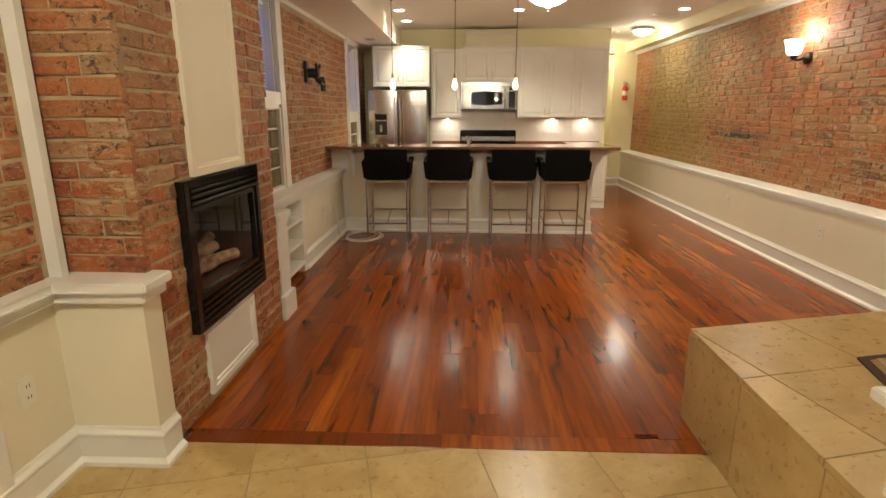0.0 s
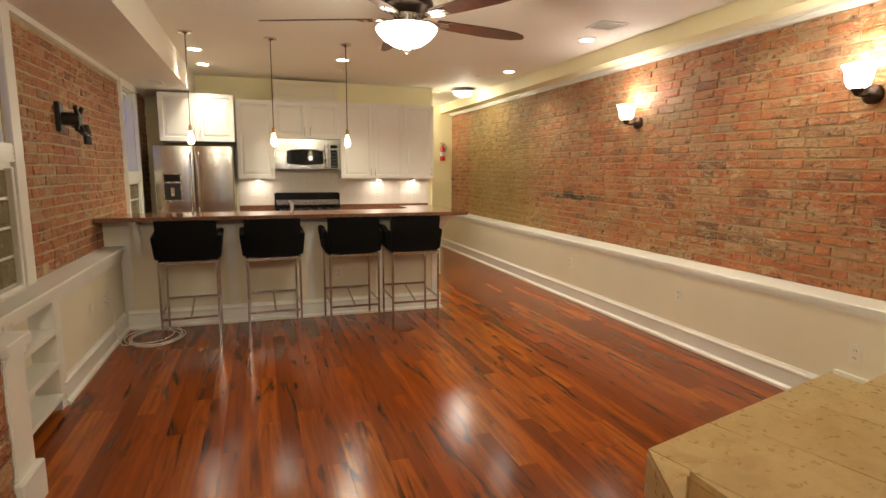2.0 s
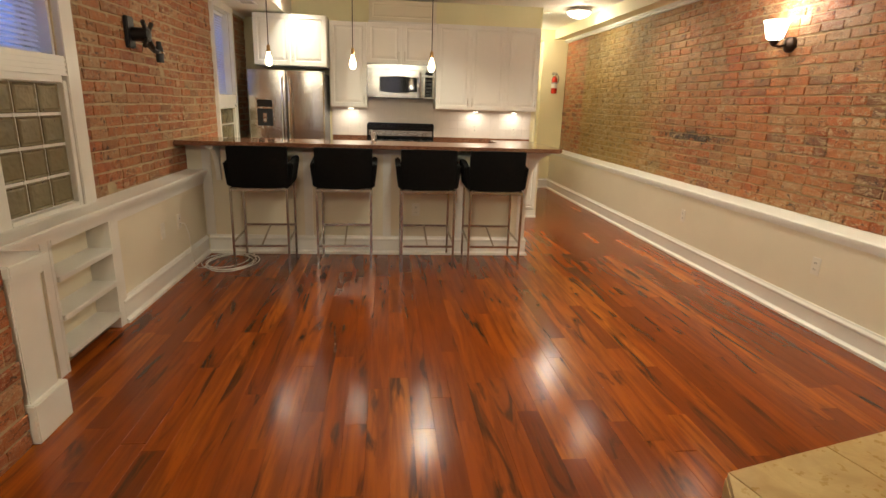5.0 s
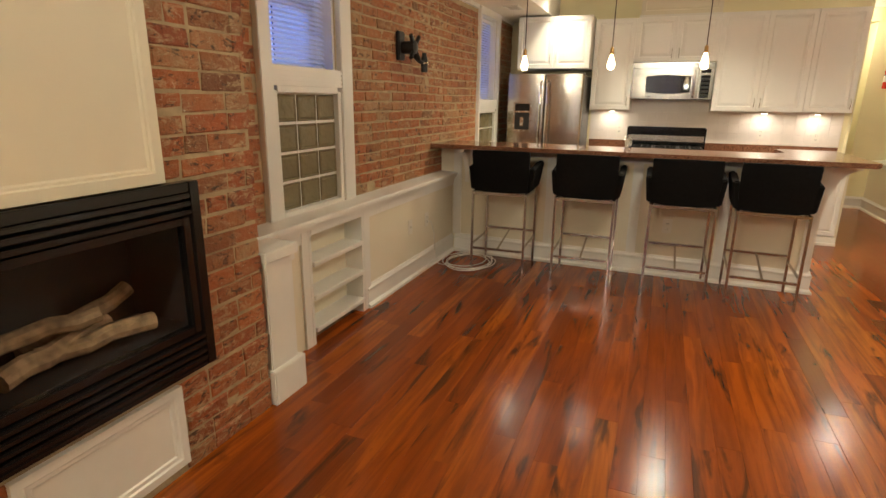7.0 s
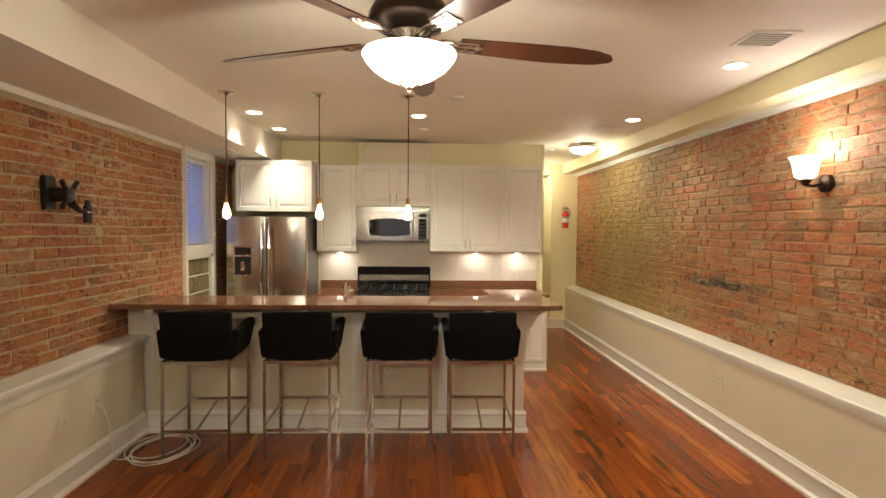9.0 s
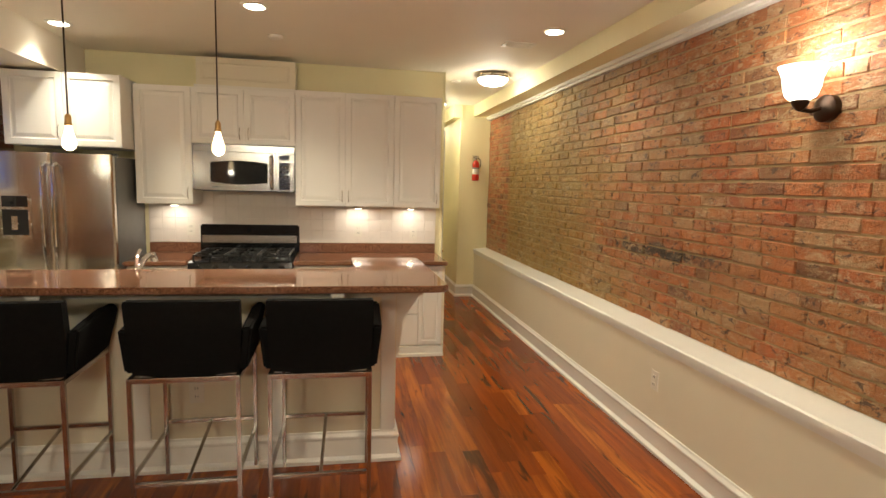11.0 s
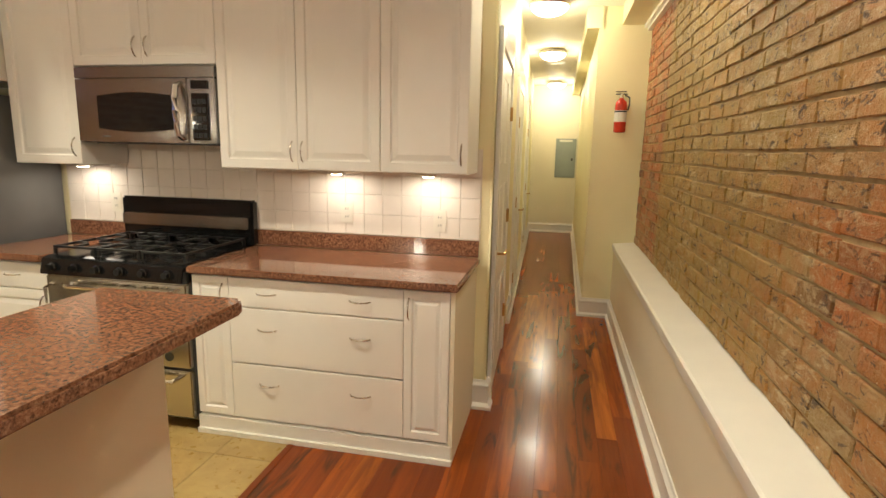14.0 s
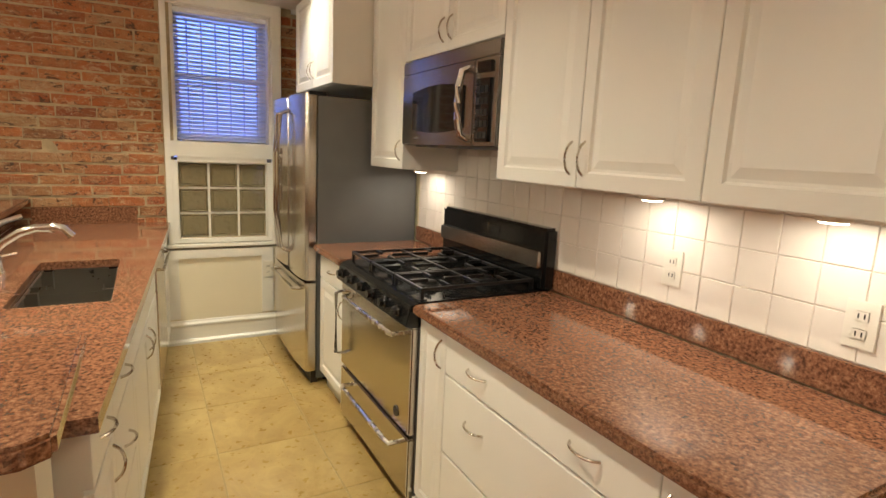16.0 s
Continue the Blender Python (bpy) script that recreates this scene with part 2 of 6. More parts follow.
M = {
    "cream": plain("cream_wall_paint", (0.74, 0.68, 0.53), 0.55, vary=0.03, scale=2.0, grain=0.12),
    "yellow": plain("pale_yellow_wall_paint", (0.81, 0.74, 0.47), 0.55, vary=0.03, scale=2.0, grain=0.12),
    "trim": plain("white_trim_paint", (0.76, 0.74, 0.68), 0.33, vary=0.03, scale=5.0, grain=0.05, gscale=60),
    "ceiling": plain("ceiling_paint", (0.80, 0.75, 0.66), 0.7, vary=0.02, scale=1.5, grain=0.08),
    "cabinet": plain("cabinet_thermofoil", (0.80, 0.78, 0.73), 0.36, vary=0.02, scale=3.0),
    "mortar_west": plain("brown_mortar", (0.42, 0.33, 0.20), 0.9, vary=0.2, scale=14.0, grain=0.9, gscale=90),
    "mortar": plain("lime_mortar", (0.43, 0.32, 0.17), 0.9, vary=0.2, scale=18.0, grain=0.9, gscale=90),
    "brick_east": brick_material("old_party_wall_brick", [(0.0, (0.34, 0.080, 0.022)), (0.30, (0.43, 0.108, 0.028)), (0.62, (0.48, 0.140, 0.038)), (0.80, (0.42, 0.165, 0.055)), (0.90, (0.24, 0.075, 0.030)), (1.0, (0.14, 0.055, 0.028))], 0.60, True),
    "wood": wood_floor_material(),
    "tile": travertine("beige_floor_tile", (0.55, 0.41, 0.19), (0.36, 0.235, 0.085)),
    "grout_dark": plain("tan_floor_grout", (0.33, 0.25, 0.12), 0.85, vary=0.15, scale=20),
    "grout": plain("pale_grout", (0.52, 0.43, 0.27), 0.85, vary=0.12, scale=20),
    "wall_tile": plain("white_ceramic_tile", (0.78, 0.72, 0.64), 0.16, vary=0.03, scale=9, rvary=0.04),
    "wall_grout": plain("ivory_grout", (0.72, 0.66, 0.58), 0.8, vary=0.06, scale=20),
    "granite": granite_material(),
    "steel": steel("brushed_stainless"),
    "steel_side": plain("grey_painted_steel", (0.13, 0.13, 0.125), 0.42, vary=0.08, scale=5, grain=0.1, gscale=300),
    "satin_chrome": plain("satin_chrome", (0.48, 0.445, 0.41), 0.25, 1.0, vary=0.05, rvary=0.04),
    "mw_steel": steel("microwave_steel", (0.40, 0.385, 0.36), 0.22),
    "chrome": plain("chrome", (0.72, 0.70, 0.68), 0.10, 1.0, vary=0.03, rvary=0.04),
    "nickel": plain("satin_nickel", (0.62, 0.58, 0.52), 0.26, 1.0, vary=0.04),
    "black": plain("black_enamel", (0.008, 0.008, 0.008), 0.12, vary=0.2, rvary=0.05),
    "iron": plain("cast_iron", (0.006, 0.006, 0.006), 0.35, vary=0.3, scale=20, grain=0.3),
    "fabric": plain("black_woven_fabric", (0.004, 0.0036, 0.0034), 0.95, vary=0.25, scale=40, grain=0.5, gscale=500),
    "bronze": plain("dark_bronze", (0.05, 0.032, 0.022), 0.35, 0.8, vary=0.2),
    "brass": plain("aged_brass", (0.45, 0.27, 0.10), 0.32, 1.0, vary=0.12),
    "blade": plain("walnut_fan_blade", (0.075, 0.026, 0.014), 0.32, vary=0.35, scale=3, stretch=(6, 6, 1)),
    "blade_top": plain("grey_plastic", (0.06, 0.06, 0.065), 0.5),
    "shade": glow("lit_frosted_glass", (1.0, 0.90, 0.76), 8.0),
    "bulb": glow("lit_bulb_glass", (1.0, 0.72, 0.38), 9.0),
    "lens": glow("lit_lens", (1.0, 0.88, 0.68), 14.0),
    "glass": glass_material("window_glass"),
    "block": glass_material("wavy_glass_block", 0.10, (0.30, 0.25, 0.14), 0.8, 0.35),
    "fire_glass": glass_material("fire_glass", 0.02, (0.85, 0.85, 0.85)),
    "dark_glass": plain("smoked_glass", (0.012, 0.012, 0.013), 0.05, vary=0.1, rvary=0.02),
    "blind": plain("white_blind_slat", (0.80, 0.82, 0.86), 0.45, vary=0.03),
    "dusk": glow("dusk_backdrop", (0.12, 0.25, 1.0), 3.2),
    "dusk_dim": glow("dim_dusk_glass", (0.12, 0.25, 1.0), 0.5),
    "steel_bright": steel("brushed_stainless_door", (0.64, 0.60, 0.54), 0.22),
    "sink_steel": plain("satin_sink_steel", (0.40, 0.375, 0.335), 0.30, 1.0, vary=0.05),
    "tile_kitchen": travertine("beige_kitchen_tile", (0.46, 0.335, 0.135), (0.27, 0.165, 0.045)),
    "brick_west": brick_material("old_brown_brick", [(0.0, (0.24, 0.056, 0.022)), (0.35, (0.36, 0.088, 0.028)), (0.7, (0.43, 0.122, 0.036)), (0.88, (0.33, 0.130, 0.052)), (0.96, (0.22, 0.080, 0.032)), (1.0, (0.12, 0.050, 0.026))], 0.45),
    # dark filler for the unseen front wall and behind the glass blocks
    "void": plain("dark_wall_and_backing", (0.10, 0.085, 0.06), 0.9, vary=0.3, scale=9),
    "plastic": plain("ivory_plastic", (0.76, 0.72, 0.62), 0.35, vary=0.02),
    "dark": plain("black_plastic", (0.012, 0.012, 0.012), 0.4, vary=0.2),
    "red": plain("red_lacquer", (0.55, 0.035, 0.015), 0.22, vary=0.06),
    "label": plain("white_printed_label", (0.72, 0.70, 0.64), 0.5),
    "grey": plain("grey_enamelled_steel", (0.27, 0.31, 0.29), 0.38, vary=0.05),
    "log": plain("ceramic_log", (0.30, 0.19, 0.10), 0.85, vary=0.45, scale=25, grain=0.8, gscale=60),
    "soot": plain("soot_black_firebox", (0.02, 0.017, 0.014), 0.8, vary=0.3, grain=0.3),
    "rug_tan": plain("tan_wool", (0.34, 0.22, 0.11), 0.95, vary=0.18, scale=60, grain=0.6, gscale=400),
    "rug_brown": plain("dark_brown_wool", (0.055, 0.028, 0.018), 0.95, vary=0.2, scale=60, grain=0.6, gscale=400),
    "rug_red": plain("rust_wool", (0.26, 0.055, 0.025), 0.95, vary=0.2, scale=60, grain=0.6, gscale=400),
    "rug_green": plain("olive_wool", (0.12, 0.12, 0.06), 0.95, vary=0.2, scale=60, grain=0.6, gscale=400),
    "rug_pale": plain("pale_wool", (0.45, 0.34, 0.20), 0.95, vary=0.15, scale=60, grain=0.6, gscale=400),
    "screen": plain("dark_blue_display", (0.015, 0.03, 0.10), 0.1),
}

M["fire_glass"].node_tree.nodes["Principled BSDF"].inputs["IOR"].default_value = 1.22
M["fabric"].node_tree.nodes["Principled BSDF"].inputs["Specular IOR Level"].default_value = 0.15

# ---- building blocks ----
ORIGIN = {}


def box(bm, x0, x1, y0, y1, z0, z1):
    vs = [bm.verts.new(p) for p in ((x0, y0, z0), (x1, y0, z0), (x1, y1, z0), (x0, y1, z0), (x0, y0, z1), (x1, y0, z1), (x1, y1, z1), (x0, y1, z1))]
    for q in ((3, 2, 1, 0), (4, 5, 6, 7), (0, 1, 5, 4), (1, 2, 6, 5), (2, 3, 7, 6), (3, 0, 4, 7)):
        bm.faces.new([vs[k] for k in q])
    return bm


def boxes(*sizes):
    bm = bmesh.new()
    for s in sizes:
        box(bm, *s)
    return bm


def prism(bm, points, z0, z1):
    low = [bm.verts.new((x, y, z0)) for x, y in points]
    top = [bm.verts.new((x, y, z1)) for x, y in points]
    n = len(points)
    bm.faces.new(low[::-1]), bm.faces.new(top)
    for k in range(n):
        bm.faces.new((low[k], low[(k + 1) % n], top[(k + 1) % n], top[k]))
    return bm


def lathe(bm, profile, at=(0, 0, 0), n=24, axis="z"):
    """Turns (radius, height) pairs round an axis."""
    rings = []
    for r, h in profile:
        ring = []
        for k in range(n):
            a = 2 * math.pi * k / n
            p = (r * math.cos(a), r * math.sin(a), h)
            if axis == "y":
                p = (p[0], -h, p[1])
            if axis == "x":
                p = (h, p[0], p[1])
            ring.append(bm.verts.new((p[0] + at[0], p[1] + at[1], p[2] + at[2])))
        rings.append(ring)
    for a, b in zip(rings, rings[1:]):
        for k in range(n):
            bm.faces.new((a[k], a[(k + 1) % n], b[(k + 1) % n], b[k]))
    bm.faces.new(rings[0][::-1]), bm.faces.new(rings[-1])
    return bm


def tube(bm, points, r, n=8):
    """A round bar through the points."""
    pts = [Vector(p) for p in points]
    rings = []
    for k, p in enumerate(pts):
        d = (pts[min(k + 1, len(pts) - 1)] - pts[max(k - 1, 0)]).normalized()
        u = d.cross(Vector((0, 0, 1)))
        if u.length < 0.05:
            u = d.cross(Vector((1, 0, 0)))
        u.normalize()
        w = d.cross(u)
        rings.append([bm.verts.new(p + (u * math.cos(2 * math.pi * j / n) + w * math.sin(2 * math.pi * j / n)) * r) for j in range(n)])
    for a, b in zip(rings, rings[1:]):
        for j in range(n):
            bm.faces.new((a[j], a[(j + 1) % n], b[(j + 1) % n], b[j]))
    bm.faces.new(rings[0][::-1]), bm.faces.new(rings[-1])
    return bm


def part(name, bm, material, parent=None, label="", bevel=0.0, smooth=False, kind="", seg=2):
    if bevel:
        bmesh.ops.bevel(bm, geom=bm.edges[:], offset=bevel, segments=seg, affect="EDGES", clamp_overlap=True)
    bmesh.ops.recalc_face_normals(bm, faces=bm.faces[:])
    o = ORIGIN.get(parent, Vector((0, 0, 0)))
    if o.length:
        bmesh.ops.translate(bm, verts=bm.verts[:], vec=-o)
    me = bpy.data.meshes.new(name)
    bm.to_mesh(me)
    bm.free()
    me.materials.append(M[material])
    if smooth:
        me.polygons.foreach_set("use_smooth", [True] * len(me.polygons))
        me.update()
        if smooth != "all":
            me.set_sharp_from_angle(angle=radians(35))
    ob = new(name, me)
    ob.parent = parent
    ORIGIN[ob] = o
    return tagged(ob, label=label, kind=kind)


def thing(name, at, label, category, group=""):
    ob = new(name)
    ob.location = at
    ob.empty_display_size = 0.1
    ORIGIN[ob] = Vector(at)
    return tagged(ob, label, category, group)


def solid(name, bm, material, label, category, **more):
    """A thing that is one mesh."""
    group = more.pop("group", "")
    return tagged(part(name, bm, material, None, label, **more), category=category, group=group)


def fixed(name, bm, material, label="", **more):
    return tagged(part(name, bm, material, None, label, **more), kind="structure")


def rings(w, h, steps):
    """A panel that looks along -y, its lower left corner at the origin; steps: (inset, depth towards the back)."""
    bm = bmesh.new()
    loops = []
    for inset, y in steps:
        loops.append([bm.verts.new(p) for p in ((inset, y, inset), (w - inset, y, inset), (w - inset, y, h - inset), (inset, y, h - inset))])
    for a, b in zip(loops, loops[1:]):
        for k in range(4):
            bm.faces.new((a[k], a[(k + 1) % 4], b[(k + 1) % 4], b[k]))
    bm.faces.new(loops[-1])
    bm.faces.new(loops[0][::-1])
    return bm


def turned(bm, x, y, z, rz=0):
    bmesh.ops.transform(bm, matrix=pose(x, y, z, 0, 0, rz), verts=bm.verts[:])
    return bm


RAISED = [(0, 0.02), (0, 0.002), (0.003, 0), (0.046, 0), (0.052, 0.008), (0.060, 0.008), (0.085, 0.001)]
FLAT = [(0, 0.02), (0, 0.002), (0.003, 0), (0.012, 0)]

# ---- structure ----
W, E, N, S = -1.25, 3.43, 8.68, -1.4     # brick planes west and east, kitchen wall, front wall
fixed("subfloor", boxes((-1.7, 4.2, S - 0.2, 17.0, -0.25, -0.030)), "grout")
fixed("ceiling", boxes((-1.7, 4.2, S - 0.2, 17.0, CEIL, CEIL + 0.15)), "ceiling", "flat painted plaster ceiling")
# west wall with its two window openings
fixed("wall_west", boxes((W - 0.45, W - 0.0065, S, 3.98, 0, CEIL), (W - 0.45, W - 0.0065, 4.62, 7.38, 0, CEIL), (W - 0.45, W - 0.0065, 8.0, N + 0.3, 0, CEIL),
                         (W - 0.45, W - 0.0065, 3.98, 4.62, 0, 0.76), (W - 0.45, W - 0.0065, 7.38, 8.0, 0, 0.74), (W - 0.45, W - 0.0065, 3.98, 4.62, 2.27, CEIL), (W - 0.45, W - 0.0065, 7.38, 8.0, 2.255, CEIL)),
      "mortar_west", "lime-mortared brick side wall with two windows")
fixed("wall_east", boxes((E + 0.0095, E + 0.4, 2.95, 10.64, 0.60, CEIL)), "mortar", "long exposed brick party wall")
# wall out of view, coloured dark so the steel fronts reflect less light
fixed("wall_south", boxes((-1.7, 4.2, S - 0.2, S, 0, CEIL)), "void")
fixed("wall_east_low", boxes((3.27, 3.60, 2.95, 10.62, 0, 0.625)), "cream", "cream painted plaster under the brick")
_t = bmesh.new()
prism(_t, [(3.27, 2.98), (3.02, 1.85), (2.80, 0.86), (2.55, S), (3.9, S), (3.9, 2.98)], 0, CEIL)
fixed("wall_southeast", _t, "cream", "smooth cream painted wall beside the steps")
fixed("wall_kitchen", boxes((-1.7, 2.44, N, N + 0.15, 0, CEIL)), "yellow", "pale yellow painted kitchen wall")
_t = bmesh.new()
prism(_t, [(2.37, N + 0.10), (2.44, N - 0.03), (2.44, 8.72), (2.27, 15.8), (1.9, 15.8), (1.9, N + 0.10)], 0, CEIL)
fixed("wall_hall_west", _t, "yellow", "pale yellow painted hall wall")
fixed("wall_hall_east", prism(bmesh.new(), [(3.03, 10.62), (E + 0.4, 10.62), (E + 0.4, 16), (3.08, 16)], 0, CEIL), "yellow", "pale yellow painted hall wall")
fixed("wall_hall_end", boxes((1.9, 3.9, 15.8, 15.95, 0, CEIL)), "cream", "cream painted end wall of the hall")
fixed("soffit_east", boxes((3.205, 3.9, 2.9, 10.63, 2.432, CEIL)), "yellow", "boxed painted soffit along the brick wall")
fixed("soffit_hall", boxes((2.93, 3.055, 10.605, 15.8, 2.41, CEIL)), "yellow", "boxed painted soffit along the hall")
fixed("soffit_west", boxes((-1.7, -0.68, S, N, 2.31, CEIL)), "ceiling", "boxed painted soffit above the windows")
fixed("soffit_chimney", boxes((-0.70, -0.60, S, 4.02, 2.385, CEIL)), "ceiling", "lower painted soffit round the chimney breast")
fixed("cornice_east", boxes((3.40, 3.44, 2.98, 10.62, 2.385, 2.432), (3.375, 3.41, 2.98, 10.62, 2.405, 2.431)), "trim", "white cornice moulding")
fixed("trim_west", boxes((W - 0.01, W + 0.025, 4.76, 7.27, 2.272, 2.31), (W - 0.01, W + 0.015, 8.14, N, 2.28, 2.31)), "trim")


def skirting(name, line, high=0.165, side=1):
    """A moulded skirting along a line of (x, y); the room is on its left for side 1."""
    bm = bmesh.new()
    prof = [(0, 0), (0.034, 0), (0.034, 0.018), (0.020, 0.030), (0.016, 0.034), (0.016, high - 0.045), (0.021, high - 0.036), (0.021, high - 0.026), (0.010, high - 0.012), (0.006, high), (0, high)]
    ringsv = []
    for k, p in enumerate(line):
        p = Vector(p)
        d0 = (Vector(line[k]) - Vector(line[k - 1])).normalized() if k else None
        d1 = (Vector(line[k + 1]) - p).normalized() if k < len(line) - 1 else None
        d0, d1 = d0 or d1, d1 or d0
        n0, n1 = Vector((-d0.y, d0.x)) * side, Vector((-d1.y, d1.x)) * side
        m = (n0 + n1).normalized()
        m = m / max(0.3, m.dot(n0))
        ringsv.append([bm.verts.new((p.x + m.x * o, p.y + m.y * o, z)) for o, z in prof])
    n = len(prof)
    for a, b in zip(ringsv, ringsv[1:]):
        for k in range(n):
            bm.faces.new((a[k], a[(k + 1) % n], b[(k + 1) % n], b[k]))
    bm.faces.new(ringsv[0][::-1]), bm.faces.new(ringsv[-1])
    return fixed(name, bm, "trim", "white moulded skirting board")


skirting("baseboard", [(3.27, 3.24), (3.27, 10.62), (3.03, 10.62), (3.08, 15.8), (2.27, 15.8)])
skirting("baseboard", [(2.37, N - 0.03), (2.44, N - 0.03), (2.44, N + 0.04)], side=-1)
skirting("baseboard", [(2.405, 10.2), (2.27, 15.8)], side=-1)
skirting("baseboard", [(-1.13, 4.70), (-1.13, 6.33)], side=-1)
skirting("baseboard", [(-1.25, S), (-1.25, 1.91), (-0.90, 1.91), (-0.90, 2.03)], side=-1)
skirting("baseboard", [(-1.23, 7.2), (-1.23, N)], side=-1)
skirting("baseboard", [(-1.1, 6.342), (1.76, 6.282), (1.76, 7.10)], side=-1, high=0.17)

# ledges
_t = bmesh.new()
_a = [(3.256, 0.628), (3.256, 0.652), (3.264, 0.659), (3.432, 0.677), (3.445, 0.677), (3.445, 0.628)]
_f, _b = [_t.verts.new((x, 2.98, z)) for x, z in _a], [_t.verts.new((x, 10.62, z)) for x, z in _a]
_t.faces.new(_f), _t.faces.new(_b[::-1])
for k in range(6):
    _t.faces.new((_f[k], _b[k], _b[(k + 1) % 6], _f[(k + 1) % 6]))
box(_t, 3.262, 3.28, 2.98, 10.62, 0.598, 0.6275)
fixed("ledge_east", _t, "trim", "white painted sloping ledge under the brick")
fixed("wainscot_west", boxes((-1.5, -1.13, 4.66, 6.33, 0, 0.70), (-1.5, -1.13, 3.50, 4.06, 0, 0.70)), "cream", "cream painted wainscot panel")
fixed("trim_wainscot", boxes((-1.13, -1.115, 4.66, 4.74, 0.0, 0.70), (-1.13, -1.118, 4.74, 6.33, 0.63, 0.70), (-1.13, -1.115, 4.00, 4.06, 0, 0.70), (-1.13, -1.118, 3.68, 4.0, 0.62, 0.70)), "trim", "white painted wainscot frame")
fixed("ledge_west", boxes((-1.26, -1.075, 3.50, 6.33, 0.715, 0.750), (-1.13, -1.095, 3.50, 6.33, 0.69, 0.716)), "trim", "white painted ledge under the brick", bevel=0.006)
fixed("wainscot_front", boxes((-1.6, -1.25, S, 1.93, 0, 0.72), (-1.6, -0.90, 1.91, 2.03, 0, 0.72)), "cream", "cream painted wainscot beside the chimney breast")
fixed("ledge_front", prism(prism(bmesh.new(), [(-1.6, S), (-1.19, S), (-1.19, 1.85), (-0.845, 1.85), (-0.845, 2.04), (-1.6, 2.04)], 0.745, 0.785), [(-1.6, S), (-1.215, S), (-1.215, 1.875), (-0.87, 1.875), (-0.87, 2.035), (-1.6, 2.035)], 0.70, 0.745), "trim", "white painted ledge round the corner", bevel=0.006)
fixed("trim_corner", boxes((-1.268, -1.205, 1.925, 1.96, 0.785, CEIL)), "trim", "white painted corner board")
fixed("trim_post", boxes((-1.25, -1.232, 1.50, 1.58, 0, 0.70)), "trim")
fixed("wainscot_kitchen", boxes((-1.5, W + 0.02, 7.0, N, 0, 0.66)), "cream", "cream painted wainscot panel under the kitchen window")
fixed("trim_kitchen", boxes((W + 0.02, W + 0.033, 7.3, 7.38, 0.18, 0.66), (W + 0.02, W + 0.033, 7.92, 8.0, 0.18, 0.66), (W + 0.02, W + 0.033, 7.38, 7.92, 0.60, 0.66)), "trim")
# pilaster beyond the chimney breast
fixed("pilaster", boxes((-1.4, -0.92, 3.47, 3.66, 0, 0.70), (-1.4, -0.895, 3.455, 3.685, 0.0, 0.17), (-1.4, -0.895, 3.45, 3.68, 0.69, 0.74), (-1.4, -0.91, 3.46, 3.67, 0.655, 0.69)), "trim", "white painted half-height pilaster with a moulded cap", bevel=0.005)
fixed("chimney_breast", boxes((-1.6, -0.9265, 2.0, 2.295, 0, CEIL), (-1.6, -0.9265, 3.105, 3.441, 0, CEIL), (-1.6, -0.9265, 2.295, 3.105, 0, 0.415), (-1.6, -0.9265, 2.295, 3.105, 1.085, CEIL), (-1.6, -1.27, 2.295, 3.105, 0.415, 1.085)), "mortar_west", "brick chimney breast that stands out from the wall")

# steps: a low tread and the landing
LAND = [(1.34, 2.36), (3.22, 2.84), (3.02, 1.85), (2.80, 0.86), (2.55, S), (1.34, S)]
TREAD = [(1.38, 2.41), (1.59, 2.85), (3.27, 3.27), (3.27, 2.86)]
fixed("landing", prism(bmesh.new(), [(1.36, 2.33), (3.3, 2.82), (3.3, S), (1.36, S)], 0, 0.415), "grout", "raised landing clad in beige tile")
fixed("tread", prism(bmesh.new(), [(1.40, 2.2), (1.61, 2.81), (3.3, 3.23), (3.3, 2.5)], 0, 0.195), "grout", "tiled lower step")
fixed("trim_landing", prism(bmesh.new(), [(3.21, 2.86), (3.012, 1.86), (2.79, 0.87), (2.54, S), (2.56, S), (2.81, 0.87), (3.03, 1.85), (3.235, 2.86)], 0.44, 0.468), "trim", "white shoe moulding on the landing")
fixed("trim_tread", boxes((3.245, 3.275, 2.93, 3.24, 0.22, 0.245)), "trim")

# street window behind the walk
sw = tagged(thing("window_3", (0.35, S, 0.9), "white framed street window in the dusk", "window"), kind="structure")
part("window_frame", boxes((-0.25, -0.17, S, S + 0.03, 0.85, 2.25), (0.87, 0.95, S, S + 0.03, 0.85, 2.25), (-0.17, 0.87, S, S + 0.03, 2.17, 2.25), (-0.17, 0.87, S, S + 0.03, 0.85, 0.93), (0.32, 0.38, S, S + 0.025, 0.93, 2.17)), "trim", sw, bevel=0.004)
part("dusk_pane", boxes((-0.17, 0.87, S + 0.004, S + 0.008, 0.93, 2.17)), "dusk_dim", sw)

